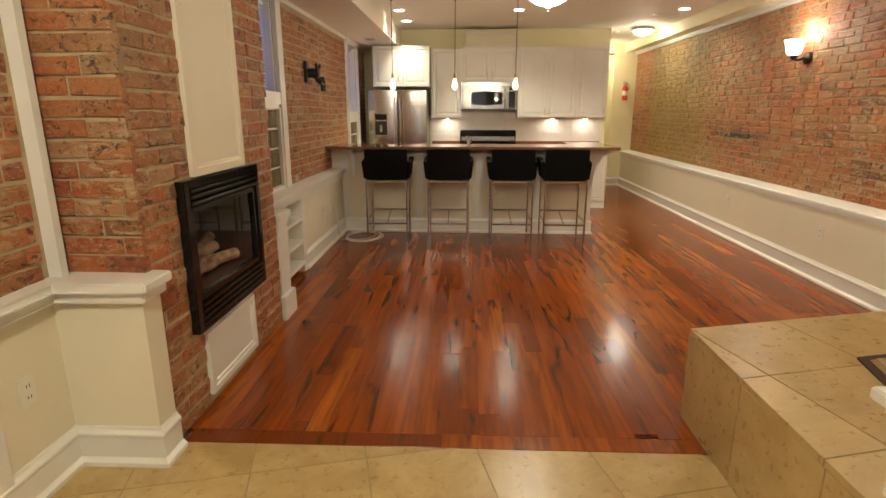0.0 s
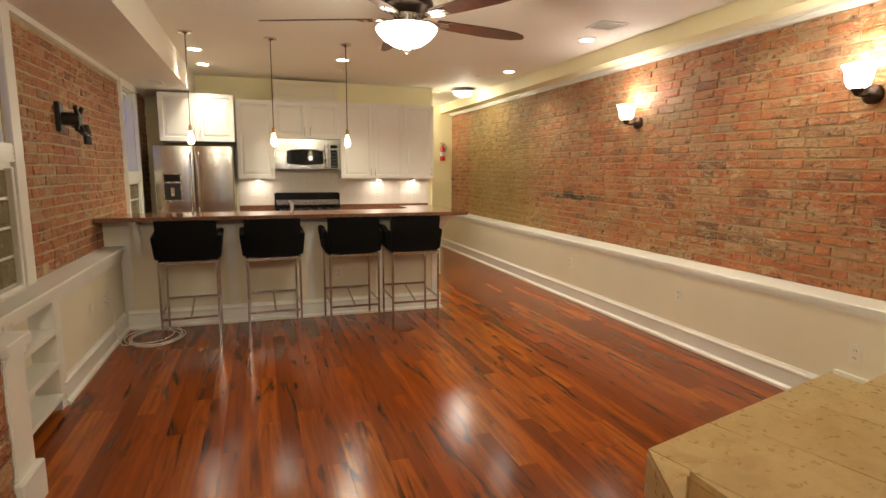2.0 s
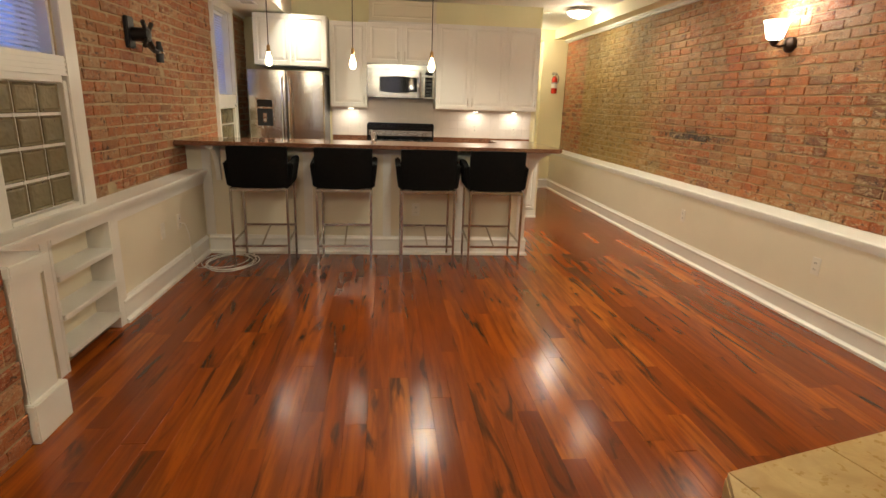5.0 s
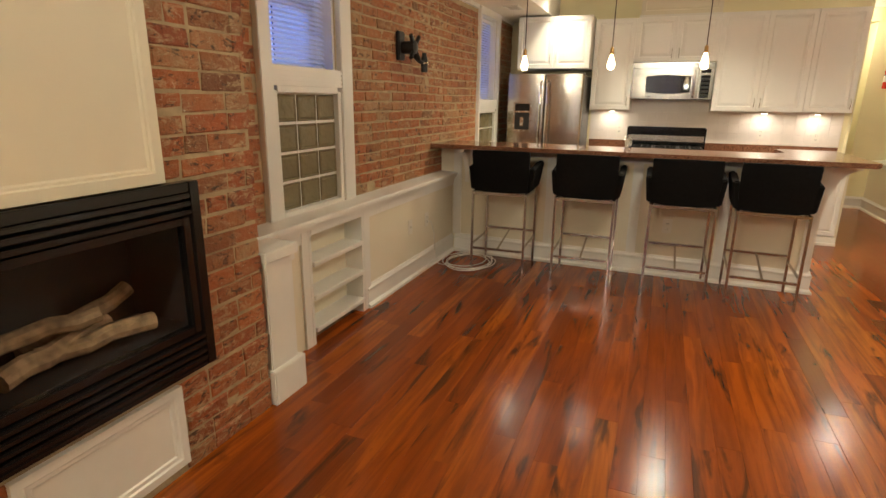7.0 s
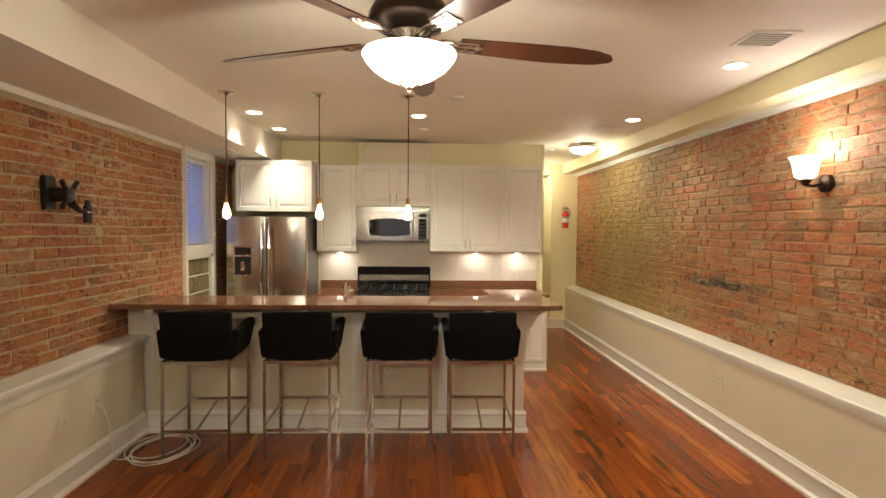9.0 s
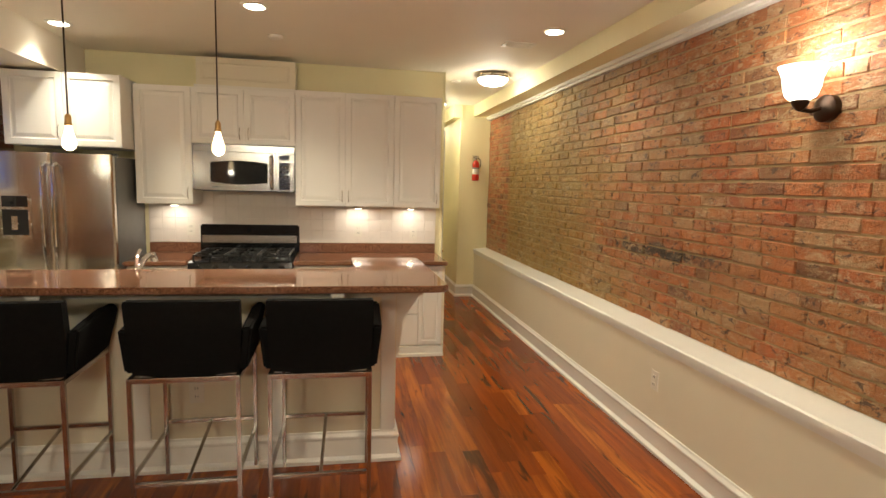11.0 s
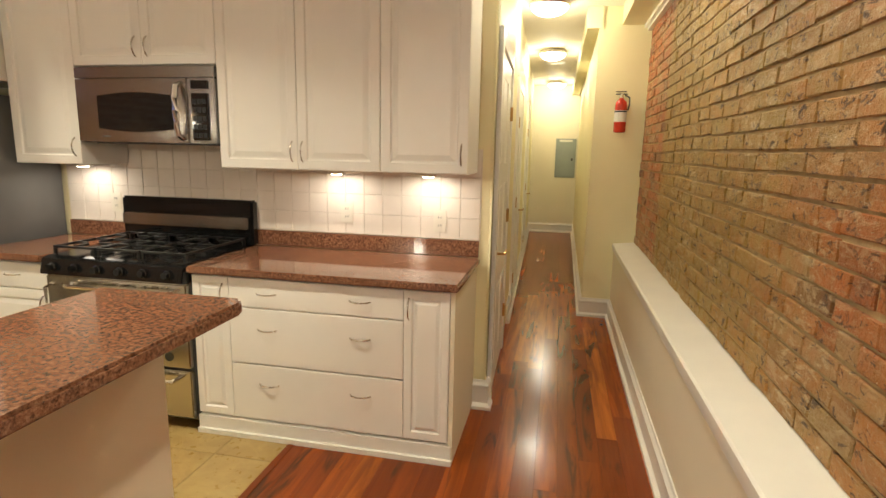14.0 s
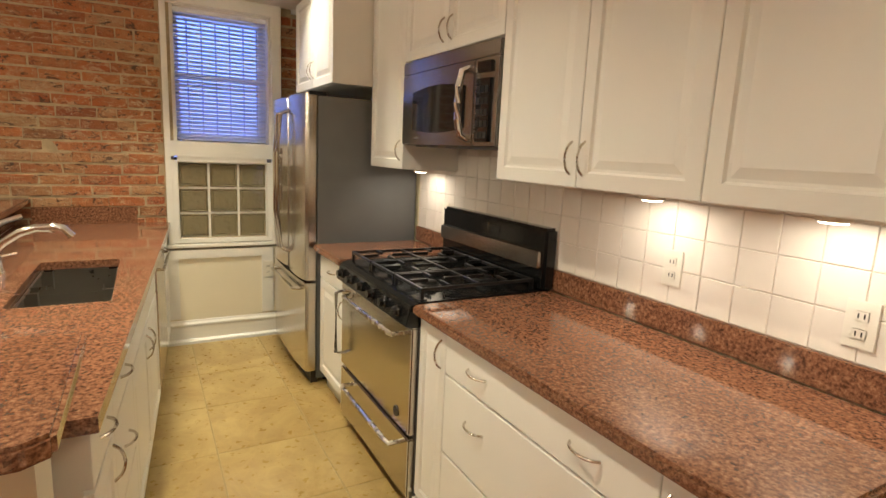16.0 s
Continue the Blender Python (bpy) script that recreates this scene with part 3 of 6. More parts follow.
# ---- windows ----
def window(name, y0, y1, o0, o1, g0, g1, zg, zs, ztop, zsill, rows, outx):
    """Casing y0..y1, sash opening o0..o1, glass blocks g0..g1 from zg to zs, sash up to ztop."""
    w = tagged(thing(name, (W, (y0 + y1) / 2, zsill), "white painted sash window with blinds over a glass-block panel", "window"), kind="structure")
    x = W + 0.03
    part("window_casing", boxes((W - 0.01, x, y0, g0 - 0.035, zsill, ztop + 0.08), (W - 0.01, x, g1 + 0.035, y1, zsill, ztop + 0.08), (W - 0.01, x, g0 - 0.035, g1 + 0.035, ztop, ztop + 0.08)), "trim", w, bevel=0.004)
    part("window_frame", boxes((W - 0.02, x - 0.012, g0 - 0.035, g0, zg - 0.03, zs + 0.01), (W - 0.02, x - 0.012, g1, g1 + 0.035, zg - 0.03, zs + 0.01), (W - 0.02, x - 0.012, g0, g1, zs, zs + 0.035), (W - 0.02, x - 0.012, g0, g1, zg - 0.03, zg)), "trim", w, bevel=0.003)
    zr = zs + 0.035
    zw = zr + 0.10
    part("window_rail", boxes(*[(W - 0.12, x - 0.004 - 0.004 * (k % 2), g0 - 0.035, g1 + 0.035, zr + 0.0125 * k, zr + 0.0125 * k + 0.0125) for k in range(8)]), "trim", w, "ribbed white rail between sash and glass blocks")
    part("window_sill", boxes((W - 0.16, x + 0.012, y0 - 0.01, y1 + 0.01, zsill - 0.025, zsill)), "trim", w, bevel=0.005)
    part("window_reveal", boxes((W - 0.44, W - 0.01, o0 - 0.03, o0, zw, ztop), (W - 0.44, W - 0.01, o1, o1 + 0.03, zw, ztop), (W - 0.44, W - 0.01, o0, o1, ztop - 0.005, ztop + 0.02), (W - 0.44, W - 0.01, o0, o1, zw - 0.03, zw)), "trim", w)
    zm = (zw + ztop) / 2
    for z0, z1, d in ((zw, zm + 0.02, 0.14), (zm - 0.015, ztop, 0.18)):
        part("sash", boxes((W - d - 0.03, W - d, o0, o0 + 0.035, z0, z1), (W - d - 0.03, W - d, o1 - 0.035, o1, z0, z1), (W - d - 0.03, W - d, o0 + 0.035, o1 - 0.035, z1 - 0.035, z1), (W - d - 0.03, W - d, o0 + 0.035, o1 - 0.035, z0, z0 + 0.035)), "trim", w, bevel=0.003)
        g = part("pane", boxes((W - d - 0.018, W - d - 0.014, o0 + 0.03, o1 - 0.03, z0 + 0.03, z1 - 0.03)), "glass", w)
        g.visible_shadow = False
    # horizontal slats, part open
    n = int((ztop - zw - 0.02) / 0.026)
    base = bmesh.new()
    box(base, W - 0.10, W - 0.06, o0 + 0.006, o1 - 0.006, -0.0012, 0.0012)
    bmesh.ops.rotate(base, cent=(W - 0.08, 0, 0), matrix=Euler((0, radians(32), 0)).to_matrix(), verts=base.verts[:])
    bmesh.ops.translate(base, vec=(0, 0, zw + 0.02), verts=base.verts[:])
    first = part("slat", base, "blind", w)
    for k in range(1, n):
        s = first.copy()
        scene.collection.objects.link(s)
        s.location.z = k * 0.026
    part("blind_rail", boxes((W - 0.105, W - 0.055, o0 + 0.004, o1 - 0.004, ztop - 0.035, ztop - 0.006)), "blind", w)
    part("blind_cord", tube(tube(bmesh.new(), [(W - 0.052, o0 + 0.10, zw + 0.01), (W - 0.052, o0 + 0.10, ztop - 0.02)], 0.0015, 5), [(W - 0.052, o1 - 0.10, zw + 0.01), (W - 0.052, o1 - 0.10, ztop - 0.02)], 0.0015, 5), "blind", w)
    # blocks
    cw, ch = (g1 - g0) / 3, (zs - zg) / rows
    turned(rb := rings(cw - 0.016, ch - 0.016, [(0, 0.075), (0, 0.004), (0.004, 0.0), (0.012, 0.006), (0.020, 0.002)]), 0, 0, 0, 90)
    bmesh.ops.translate(rb, vec=(W - 0.0065, g0 + 0.008, zg + 0.008), verts=rb.verts[:])
    blk = part("glass_block", rb, "block", w)
    for i in range(3):
        for j in range(rows):
            if i or j:
                s = blk.copy()
                scene.collection.objects.link(s)
                s.location = (0, i * cw, j * ch)
    part("block_joints", boxes(*[(W - 0.09, W - 0.016, g0 + cw * i - 0.008, g0 + cw * i + 0.008, zg, zs) for i in range(4)], *[(W - 0.088, W - 0.018, g0, g1, zg + ch * j - 0.008, zg + ch * j + 0.008) for j in range(rows + 1)]), "trim", w)
    part("block_backing", boxes((W - 0.40, W - 0.38, g0, g1, zg - 0.02, zs + 0.02)), "void", w)
    return w


window("window_1", 3.90, 4.76, 4.00, 4.60, 4.03, 4.60, 0.775, 1.41, 2.24, 0.752, 4, -1.7)
window("window_2", 7.325, 8.065, 7.40, 7.985, 7.395, 7.965, 0.735, 1.25, 2.235, 0.70, 3, -1.7)
for y0, y1 in ((3.2, 5.4), (6.6, 8.9)):
    fixed("backdrop", boxes((W - 0.75, W - 0.74, y0, y1, 0.8, 3.4)), "dusk", "blue dusk light outside")
for y0, y1 in ((4.02, 4.58), (7.41, 7.98)):
    g = tagged(thing("window_grille", (W - 0.42, (y0 + y1) / 2, 1.3), "black iron security grille outside the window", "window grille"), kind="structure")
    for k in range(7):
        yy = y0 + (y1 - y0) * k / 6
        part("bar", tube(bmesh.new(), [(W - 0.42, yy, 1.30), (W - 0.42, yy, 2.30)], 0.006, 6), "iron", g)
    for z in (1.42, 1.78, 2.14):
        part("crossbar", boxes((W - 0.426, W - 0.414, y0 - 0.02, y1 + 0.02, z - 0.006, z + 0.006)), "iron", g)

# ---- bookcase under the first window ----
b = thing("built_in_shelf", (-1.25, 4.36, 0), "white built-in open shelf set in the wainscot", "shelf")
part("side_panel", boxes((-1.245, -1.115, 4.062, 4.085, 0.0, 0.70)), "trim", b)
part("side_panel", boxes((-1.245, -1.115, 4.635, 4.658, 0.0, 0.70)), "trim", b)
part("back_panel", boxes((-1.255, -1.245, 4.062, 4.658, 0.0, 0.712)), "cream", b)
for z in (0.075, 0.27, 0.47):
    part("shelf_board", boxes((-1.245, -1.10, 4.085, 4.635, z, z + 0.028)), "trim", b, bevel=0.003)
part("fascia", boxes((-1.135, -1.112, 4.085, 4.635, 0.655, 0.712)), "trim", b)

# ---- chimney: fire and panels ----
f = thing("gas_fireplace", (-0.92, 2.70, 0.74), "black metal gas fireplace set in the brick chimney breast", "fireplace")
X0 = -0.93
part("surround", boxes((X0, X0 + 0.045, 2.28, 2.325, 0.40, 1.10), (X0, X0 + 0.045, 3.075, 3.12, 0.40, 1.10), (X0, X0 + 0.045, 2.325, 3.075, 1.065, 1.10), (X0, X0 + 0.045, 2.325, 3.075, 0.40, 0.42)), "black", f, bevel=0.004)
for z in (0.985, 1.015, 1.043):
    part("upper_louvre", boxes((X0 + 0.006, X0 + 0.05, 2.325, 3.075, z, z + 0.017)), "black", f, bevel=0.004)
for z in (0.425, 0.455, 0.485, 0.515):
    part("lower_louvre", boxes((X0 + 0.006, X0 + 0.05, 2.325, 3.075, z, z + 0.018)), "black", f, bevel=0.004)
part("door_frame", boxes((X0, X0 + 0.036, 2.325, 2.36, 0.54, 0.975), (X0, X0 + 0.036, 3.04, 3.075, 0.54, 0.975), (X0, X0 + 0.036, 2.36, 3.04, 0.95, 0.975), (X0, X0 + 0.036, 2.36, 3.04, 0.54, 0.57)), "black", f, bevel=0.003)
part("glass_pane", boxes((X0 + 0.018, X0 + 0.021, 2.36, 3.04, 0.57, 0.95)), "fire_glass", f).visible_shadow = False
part("firebox", boxes((X0 - 0.33, X0 - 0.32, 2.3, 3.1, 0.42, 1.08), (X0 - 0.32, X0, 2.3, 2.315, 0.42, 1.08), (X0 - 0.32, X0, 3.085, 3.1, 0.42, 1.08), (X0 - 0.32, X0, 2.3, 3.1, 1.068, 1.08), (X0 - 0.32, X0, 2.3, 3.1, 0.42, 0.55)), "soot", f)
for k, (a, c, r) in enumerate((((-1.03, 2.47, 0.60), (-1.10, 2.85, 0.63), 0.035), ((-1.08, 2.60, 0.60), (-0.99, 2.95, 0.62), 0.032), ((-1.12, 2.45, 0.68), (-1.02, 2.78, 0.70), 0.028), ((-1.15, 2.6, 0.6), (-1.14, 2.98, 0.70), 0.03))):
    bm = tube(bmesh.new(), [Vector(a).lerp(Vector(c), s / 5) + Vector((0, 0, 0.008 * math.sin(s * 2.1 + k))) for s in range(6)], r, 10)
    part("ceramic_log", bm, "log", f, smooth=True)
p = turned(rings(0.58, 0.32, [(0, 0.03), (0, 0.0), (0.03, 0.0), (0.036, 0.006), (0.05, 0.006), (0.056, 0.012)]), -0.905, 2.38, 0.045, 90)
solid("lower_panel", p, "trim", "white framed access panel in the brick below the fire", "panel", kind="structure")
p = turned(rings(0.58, 1.21, [(0, 0.03), (0, 0.0), (0.035, 0.0), (0.04, 0.006), (0.048, 0.006), (0.054, 0.012)]), -0.905, 2.42, 1.105, 90)
solid("upper_panel", p, "cream", "tall cream framed panel in the brick above the fire", "panel", kind="structure")

# ---- peninsula ----
BAR_Z = 0.976


def bar_y(x, lip=0.0):
    """The room side of the bar wall, which stands a little askew."""
    return 6.345 - (x + 1.25) * 0.021 + lip


fixed("bar_wall", prism(bmesh.new(), [(-1.25, bar_y(-1.25)), (1.76, bar_y(1.76)), (1.76, 6.50), (-1.25, 6.50)], 0, BAR_Z - 0.003), "cream", "cream painted half wall of the breakfast bar")
fixed("bar_end_wall", boxes((1.62, 1.76, 6.50, 7.03, 0, BAR_Z - 0.003)), "cream", "cream painted end wall of the peninsula")
_t = bmesh.new()
for x in (-1.12, -0.26, 0.44, 1.10, 1.68):
    prism(_t, [(x, bar_y(x, -0.012)), (x + 0.075, bar_y(x + 0.075, -0.012)), (x + 0.075, bar_y(x + 0.075, 0.001)), (x, bar_y(x, 0.001))], 0.17, BAR_Z - 0.065)
prism(_t, [(-1.12, bar_y(-1.12, -0.014)), (1.758, bar_y(1.758, -0.014)), (1.758, bar_y(1.758, 0.001)), (-1.12, bar_y(-1.12, 0.001))], BAR_Z - 0.065, BAR_Z - 0.005)
fixed("bar_panels", _t, "trim", "flat white battens on the bar wall", bevel=0.002)
bar = thing("bar_counter", (0.4, 6.35, BAR_Z), "polished red-brown granite bar top with a bullnose edge", "worktop")
part("slab", prism(bmesh.new(), [(-1.255, 6.085), (1.93, 6.038), (1.978, 6.048), (2.003, 6.083), (1.985, 7.055), (1.96, 7.09), (1.53, 7.09), (1.55, 6.70), (1.4605, 6.60), (-1.255, 6.60)], BAR_Z, BAR_Z + 0.035), "granite", bar, bevel=0.007)
solid("side_splash", boxes((-1.25, -1.23, 6.60, 7.15, 0.85, 0.955)), "granite", "short red-brown granite upstand at the brick wall", "upstand")
solid("rear_splash", boxes((-1.23, 1.58, 6.502, 6.52, 0.85, BAR_Z - 0.001)), "granite", "red-brown granite upstand behind the sink", "upstand")
SINKS = ((-0.02, 0.335), (0.36, 0.69))
def front(x, lip=0.0):
    """The front line of the sink run, which opens a little towards the brick wall."""
    return 7.105 + (1.57 - x) * 0.084 + lip


sw_ = thing("sink_worktop", (0.3, 6.8, 0.815), "polished red-brown granite worktop round the sink", "worktop")
for x0, x1, ya, yb in ((-1.248, -0.03, 6.522, None), (0.70, 1.58, 6.522, None), (-0.0299, 0.6999, 6.522, 6.80), (-0.0299, 0.6999, 7.09, None)):
    part("worktop_section", prism(bmesh.new(), [(x0, ya), (x1, ya), (x1, yb or front(x1)), (x0, yb or front(x0))], 0.815, 0.85), "granite", sw_)
s = thing("sink", (0.34, 6.93, 0.83), "double-bowl stainless steel undermount sink", "sink")
for x0, x1 in SINKS:
    bm = bmesh.new()
    prism(bm, [(x0, 6.805), (x1, 6.805), (x1, 7.085), (x0, 7.085)], 0.66, 0.818)
    up = [f_ for f_ in bm.faces if f_.calc_center_median().z > 0.81]
    bmesh.ops.bevel(bm, geom=[e for e in bm.edges if abs(e.verts[0].co.z - e.verts[1].co.z) > 0.1], offset=0.04, segments=4, affect="EDGES")
    up = [f_ for f_ in bm.faces if f_.normal.z > 0.9 or f_.calc_center_median().z > 0.815]
    bmesh.ops.delete(bm, geom=up, context="FACES")
    part("bowl", bm, "sink_steel", s, smooth=True)
    part("drain", lathe(bmesh.new(), [(0.03, 0.661), (0.03, 0.664), (0.022, 0.665)], ((x0 + x1) / 2, 6.93, 0), 16), "nickel", s)
part("divider", boxes((0.333, 0.362, 6.806, 7.084, 0.785, 0.808)), "sink_steel", s, bevel=0.005)
part("rim", boxes((-0.024, 0.694, 6.802, 6.81, 0.806, 0.8145), (-0.024, 0.694, 7.08, 7.088, 0.806, 0.8145)), "sink_steel", s)
fa = thing("faucet", (0.34, 6.70, 0.85), "polished nickel kitchen faucet with a single lever", "faucet")
part("base", lathe(bmesh.new(), [(0.032, 0.85), (0.032, 0.864), (0.024, 0.878), (0.022, 0.94), (0.027, 0.96), (0.027, 0.99), (0.016, 1.005)], (0.34, 6.70, 0), 18), "chrome", fa, smooth=True)
part("spout", tube(bmesh.new(), [(0.34, 6.705, 0.955), (0.342, 6.75, 1.00), (0.345, 6.80, 1.035), (0.35, 6.85, 1.052), (0.353, 6.90, 1.052), (0.355, 6.925, 1.045)], 0.0155, 12), "chrome", fa, smooth=True)
part("spray_head", tube(bmesh.new(), [(0.353, 6.895, 1.053), (0.355, 6.93, 1.045), (0.357, 6.955, 1.015)], 0.020, 12), "chrome", fa, smooth=True)
part("lever", tube(bmesh.new(), [(0.34, 6.70, 1.0), (0.335, 6.715, 1.035), (0.33, 6.75, 1.07), (0.325, 6.81, 1.092)], 0.0095, 8), "chrome", fa, smooth=True)
sd = thing("soap_dispenser", (0.17, 6.70, 0.85), "small polished nickel soap dispenser beside the sink", "soap dispenser")
part("pump_body", lathe(bmesh.new(), [(0.020, 0.85), (0.020, 0.86), (0.012, 0.872), (0.012, 0.925)], (0.17, 6.70, 0), 14), "chrome", sd, smooth=True)
part("nozzle", tube(bmesh.new(), [(0.17, 6.70, 0.915), (0.17, 6.76, 0.928)], 0.007, 8), "chrome", sd, smooth=True)


def pull(parent, x, y, z, long=0.10, upright=False, out=(0, -1), face="nickel"):
    """A bowed wire pull."""
    pts = []
    for k in range(9):
        a = k / 8
        d = 0.026 * math.sin(math.pi * a) ** 0.6
        s_ = (a - 0.5) * long
        q = (x + out[0] * d, y + out[1] * d, z + s_) if upright else (x + s_ * abs(out[1]) + out[0] * d, y + s_ * abs(out[0]) + out[1] * d, z)
        pts.append(q)
    part("handle", tube(bmesh.new(), pts, 0.004, 6), face, parent, smooth=True)


def cabinet(name, x0, x1, y_front, y_back, z0, z1, fronts, label, kind_="cabinet", look_y=-1, group=""):
    """fronts: (name, x0, x1, z0, z1, steps, handle) with handle None or (x, z, upright)."""
    c = thing(name, ((x0 + x1) / 2, (y_front + y_back) / 2, z0), label, kind_, group)
    a, b_ = sorted((y_front - look_y * 0.02, y_back))
    part("body", boxes((x0 + 0.001, x1 - 0.001, a, b_, z0, z1)), "cabinet", c)
    for nm, fx0, fx1, fz0, fz1, steps, hd in fronts:
        g = 0.0015
        w, h = fx1 - fx0 - 2 * g, fz1 - fz0 - 2 * g
        bm = rings(w, h, steps)
        if look_y < 0:
            turned(bm, fx0 + g, y_front, fz0 + g)
        else:
            turned(bm, fx1 - g, y_front, fz0 + g, 180)
        d = part(nm, bm, "cabinet", c)
        ORIGIN[d] = ORIGIN[c]
        if hd:
            for hx, hz, up in (hd if isinstance(hd, list) else [hd]):
                pull(d, hx, y_front, hz, upright=up, out=(0, look_y))
    return c


# lower cabinets that look to the kitchen aisle
cabinet("peninsula_cabinet", 1.24, 1.52, 7.12, 6.53, 0.09, 0.812, [("drawer_front", 1.24, 1.52, 0.66, 0.80, FLAT, (1.38, 0.73, False)), ("door", 1.24, 1.52, 0.10, 0.65, RAISED, (1.28, 0.58, True))], "white raised-panel base cabinet under the sink worktop", look_y=1)
cabinet("peninsula_cabinet", 0.84, 1.24, 7.12, 6.53, 0.09, 0.812, [("drawer_front", 0.84, 1.24, 0.66, 0.80, FLAT, (1.04, 0.73, False)), ("drawer_front", 0.84, 1.24, 0.39, 0.65, FLAT, (1.04, 0.52, False)), ("drawer_front", 0.84, 1.24, 0.10, 0.38, FLAT, (1.04, 0.24, False))], "white three-drawer base cabinet under the sink worktop", look_y=1)
cabinet("peninsula_cabinet", -0.20, 0.84, 7.12, 6.53, 0.09, 0.64, [("door", 0.32, 0.84, 0.10, 0.64, RAISED, (0.37, 0.56, True)), ("door", -0.20, 0.32, 0.10, 0.64, RAISED, (0.27, 0.56, True))], "white two-door base cabinet below the sink", look_y=1)
fixed("sink_fascia", prism(bmesh.new(), [(-0.20, front(-0.2, -0.045)), (0.84, front(0.84, -0.045)), (0.84, front(0.84, -0.027)), (-0.20, front(-0.2, -0.027))], 0.65, 0.81), "cabinet", "white false front before the sink", bevel=0.003)
dw = thing("dishwasher", (-0.52, 6.85, 0.1), "stainless steel dishwasher under the worktop", "dishwasher")
part("body", boxes((-0.82, -0.21, 6.54, 7.09, 0.09, 0.81)), "dark", dw)
part("door", boxes((-0.815, -0.215, 7.09, 7.125, 0.10, 0.80)), "steel", dw, bevel=0.006)
part("handle", tube(bmesh.new(), [(-0.76, 7.12, 0.74), (-0.76, 7.155, 0.74), (-0.27, 7.155, 0.74), (-0.27, 7.12, 0.74)], 0.008, 8), "nickel", dw, smooth=True)
cabinet("peninsula_cabinet", -1.22, -0.83, 7.12, 6.53, 0.09, 0.812, [("door", -1.22, -0.83, 0.10, 0.80, RAISED, (-0.87, 0.7, True))], "white raised-panel base cabinet at the brick wall", look_y=1)
fixed("toe_kick", boxes((-1.22, 1.56, 6.6, 7.02, 0, 0.088)), "trim", "white toe kick board")

for top_ in [o_ for o_ in scene.objects if o_.name.startswith(("peninsula_cabinet", "dishwasher"))]:
    for o_ in top_.children_recursive:
        for v_ in o_.data.vertices:
            wx, wy = v_.co.x + ORIGIN[o_].x, v_.co.y + ORIGIN[o_].y
            if wy > 6.95:
                v_.co.y += front(wx) - 7.145
# corbels below the bar top
def corbel(name, at, rz, k_=1.0):
    c = bmesh.new()
    n = 10
    pts = [(0.0, 0.0), (0.0, -0.31), (0.022, -0.31)]
    for k in range(n + 1):
        a = math.pi / 2 * k / n
        pts.append((0.022 + 0.178 * (1 - math.cos(a)), -0.31 + 0.28 * math.sin(a)))
    pts += [(0.20, -0.0)]
    prism(c, pts, -0.02, 0.02)
    bmesh.ops.scale(c, vec=(min(k_, 1.1), k_, 1), verts=c.verts[:])
    bmesh.ops.transform(c, matrix=Matrix.Translation(at) @ pose(0, 0, 0, 90, 0, rz), verts=c.verts[:])
    o = thing(name, at, "white painted curved bracket under the granite bar top", "bracket", "brackets under the bar")
    part("bracket_arm", c, "trim", o, bevel=0.002)
    part("cap", turned(boxes((0.0, 0.215, -0.032, 0.032, -0.016, 0.0)), *at, rz), "trim", o)
    return o


for x in (-0.98, 0.12, 1.45):
    corbel("bracket", (x, bar_y(x, -0.015), BAR_Z - 0.003), -90)
corbel("bracket", (1.762, 6.38, BAR_Z - 0.003), 0, 1.35)

# ---- kitchen run ----
fixed("splashback", boxes((-0.22, 2.38, N - 0.006, N + 0.01, 0.93, 1.42)), "wall_grout", "white tiled splashback")
GB = "kitchen base cabinets"
cabinet("base_cabinet", -0.20, 0.25, 8.055, 8.66, 0.09, 0.812, [("drawer_front", -0.20, 0.25, 0.665, 0.80, FLAT, (0.03, 0.735, False)), ("door", -0.20, 0.25, 0.10, 0.66, RAISED, (0.21, 0.58, True))], "white base cabinet with one drawer beside the fridge")
cabinet("base_cabinet", 1.08, 1.275, 8.055, 8.66, 0.09, 0.812, [("door", 1.08, 1.275, 0.10, 0.805, [(0, 0.02), (0, 0.002), (0.003, 0), (0.035, 0), (0.041, 0.007), (0.047, 0.007), (0.062, 0.001)], (1.245, 0.72, True))], "narrow white raised-panel base cabinet beside the range")
cabinet("drawer_cabinet", 1.275, 2.135, 8.055, 8.66, 0.09, 0.812, [("drawer_front", 1.275, 2.135, 0.665, 0.805, FLAT, [(1.47, 0.735, False), (1.93, 0.735, False)]), ("drawer_front", 1.275, 2.135, 0.385, 0.66, FLAT, [(1.47, 0.56, False), (1.93, 0.56, False)]), ("drawer_front", 1.275, 2.135, 0.10, 0.38, FLAT, [(1.47, 0.285, False), (1.93, 0.285, False)])], "wide white three-drawer base cabinet with paired pulls")
cabinet("base_cabinet", 2.135, 2.345, 8.055, 8.66, 0.09, 0.812, [("door", 2.135, 2.345, 0.10, 0.805, [(0, 0.02), (0, 0.002), (0.003, 0), (0.035, 0), (0.041, 0.007), (0.047, 0.007), (0.062, 0.001)], (2.16, 0.72, True))], "narrow white raised-panel base cabinet at the end of the run")
fixed("toe_kick", boxes((1.08, 2.36, 8.05, 8.65, 0, 0.088), (1.08, 2.365, 8.035, 8.05, 0, 0.025), (-0.2, 0.25, 8.10, 8.65, 0, 0.088)), "trim", "white skirting below the base cabinets")
fixed("end_panel", boxes((2.346, 2.366, 8.06, 8.68, 0, 0.812)), "cream", "cream painted side of the cabinet run")
solid("worktop", boxes((1.075, 2.385, 8.022, 8.655, 0.815, 0.85)), "granite", "polished red-brown granite worktop beside the range", "worktop", bevel=0.008)
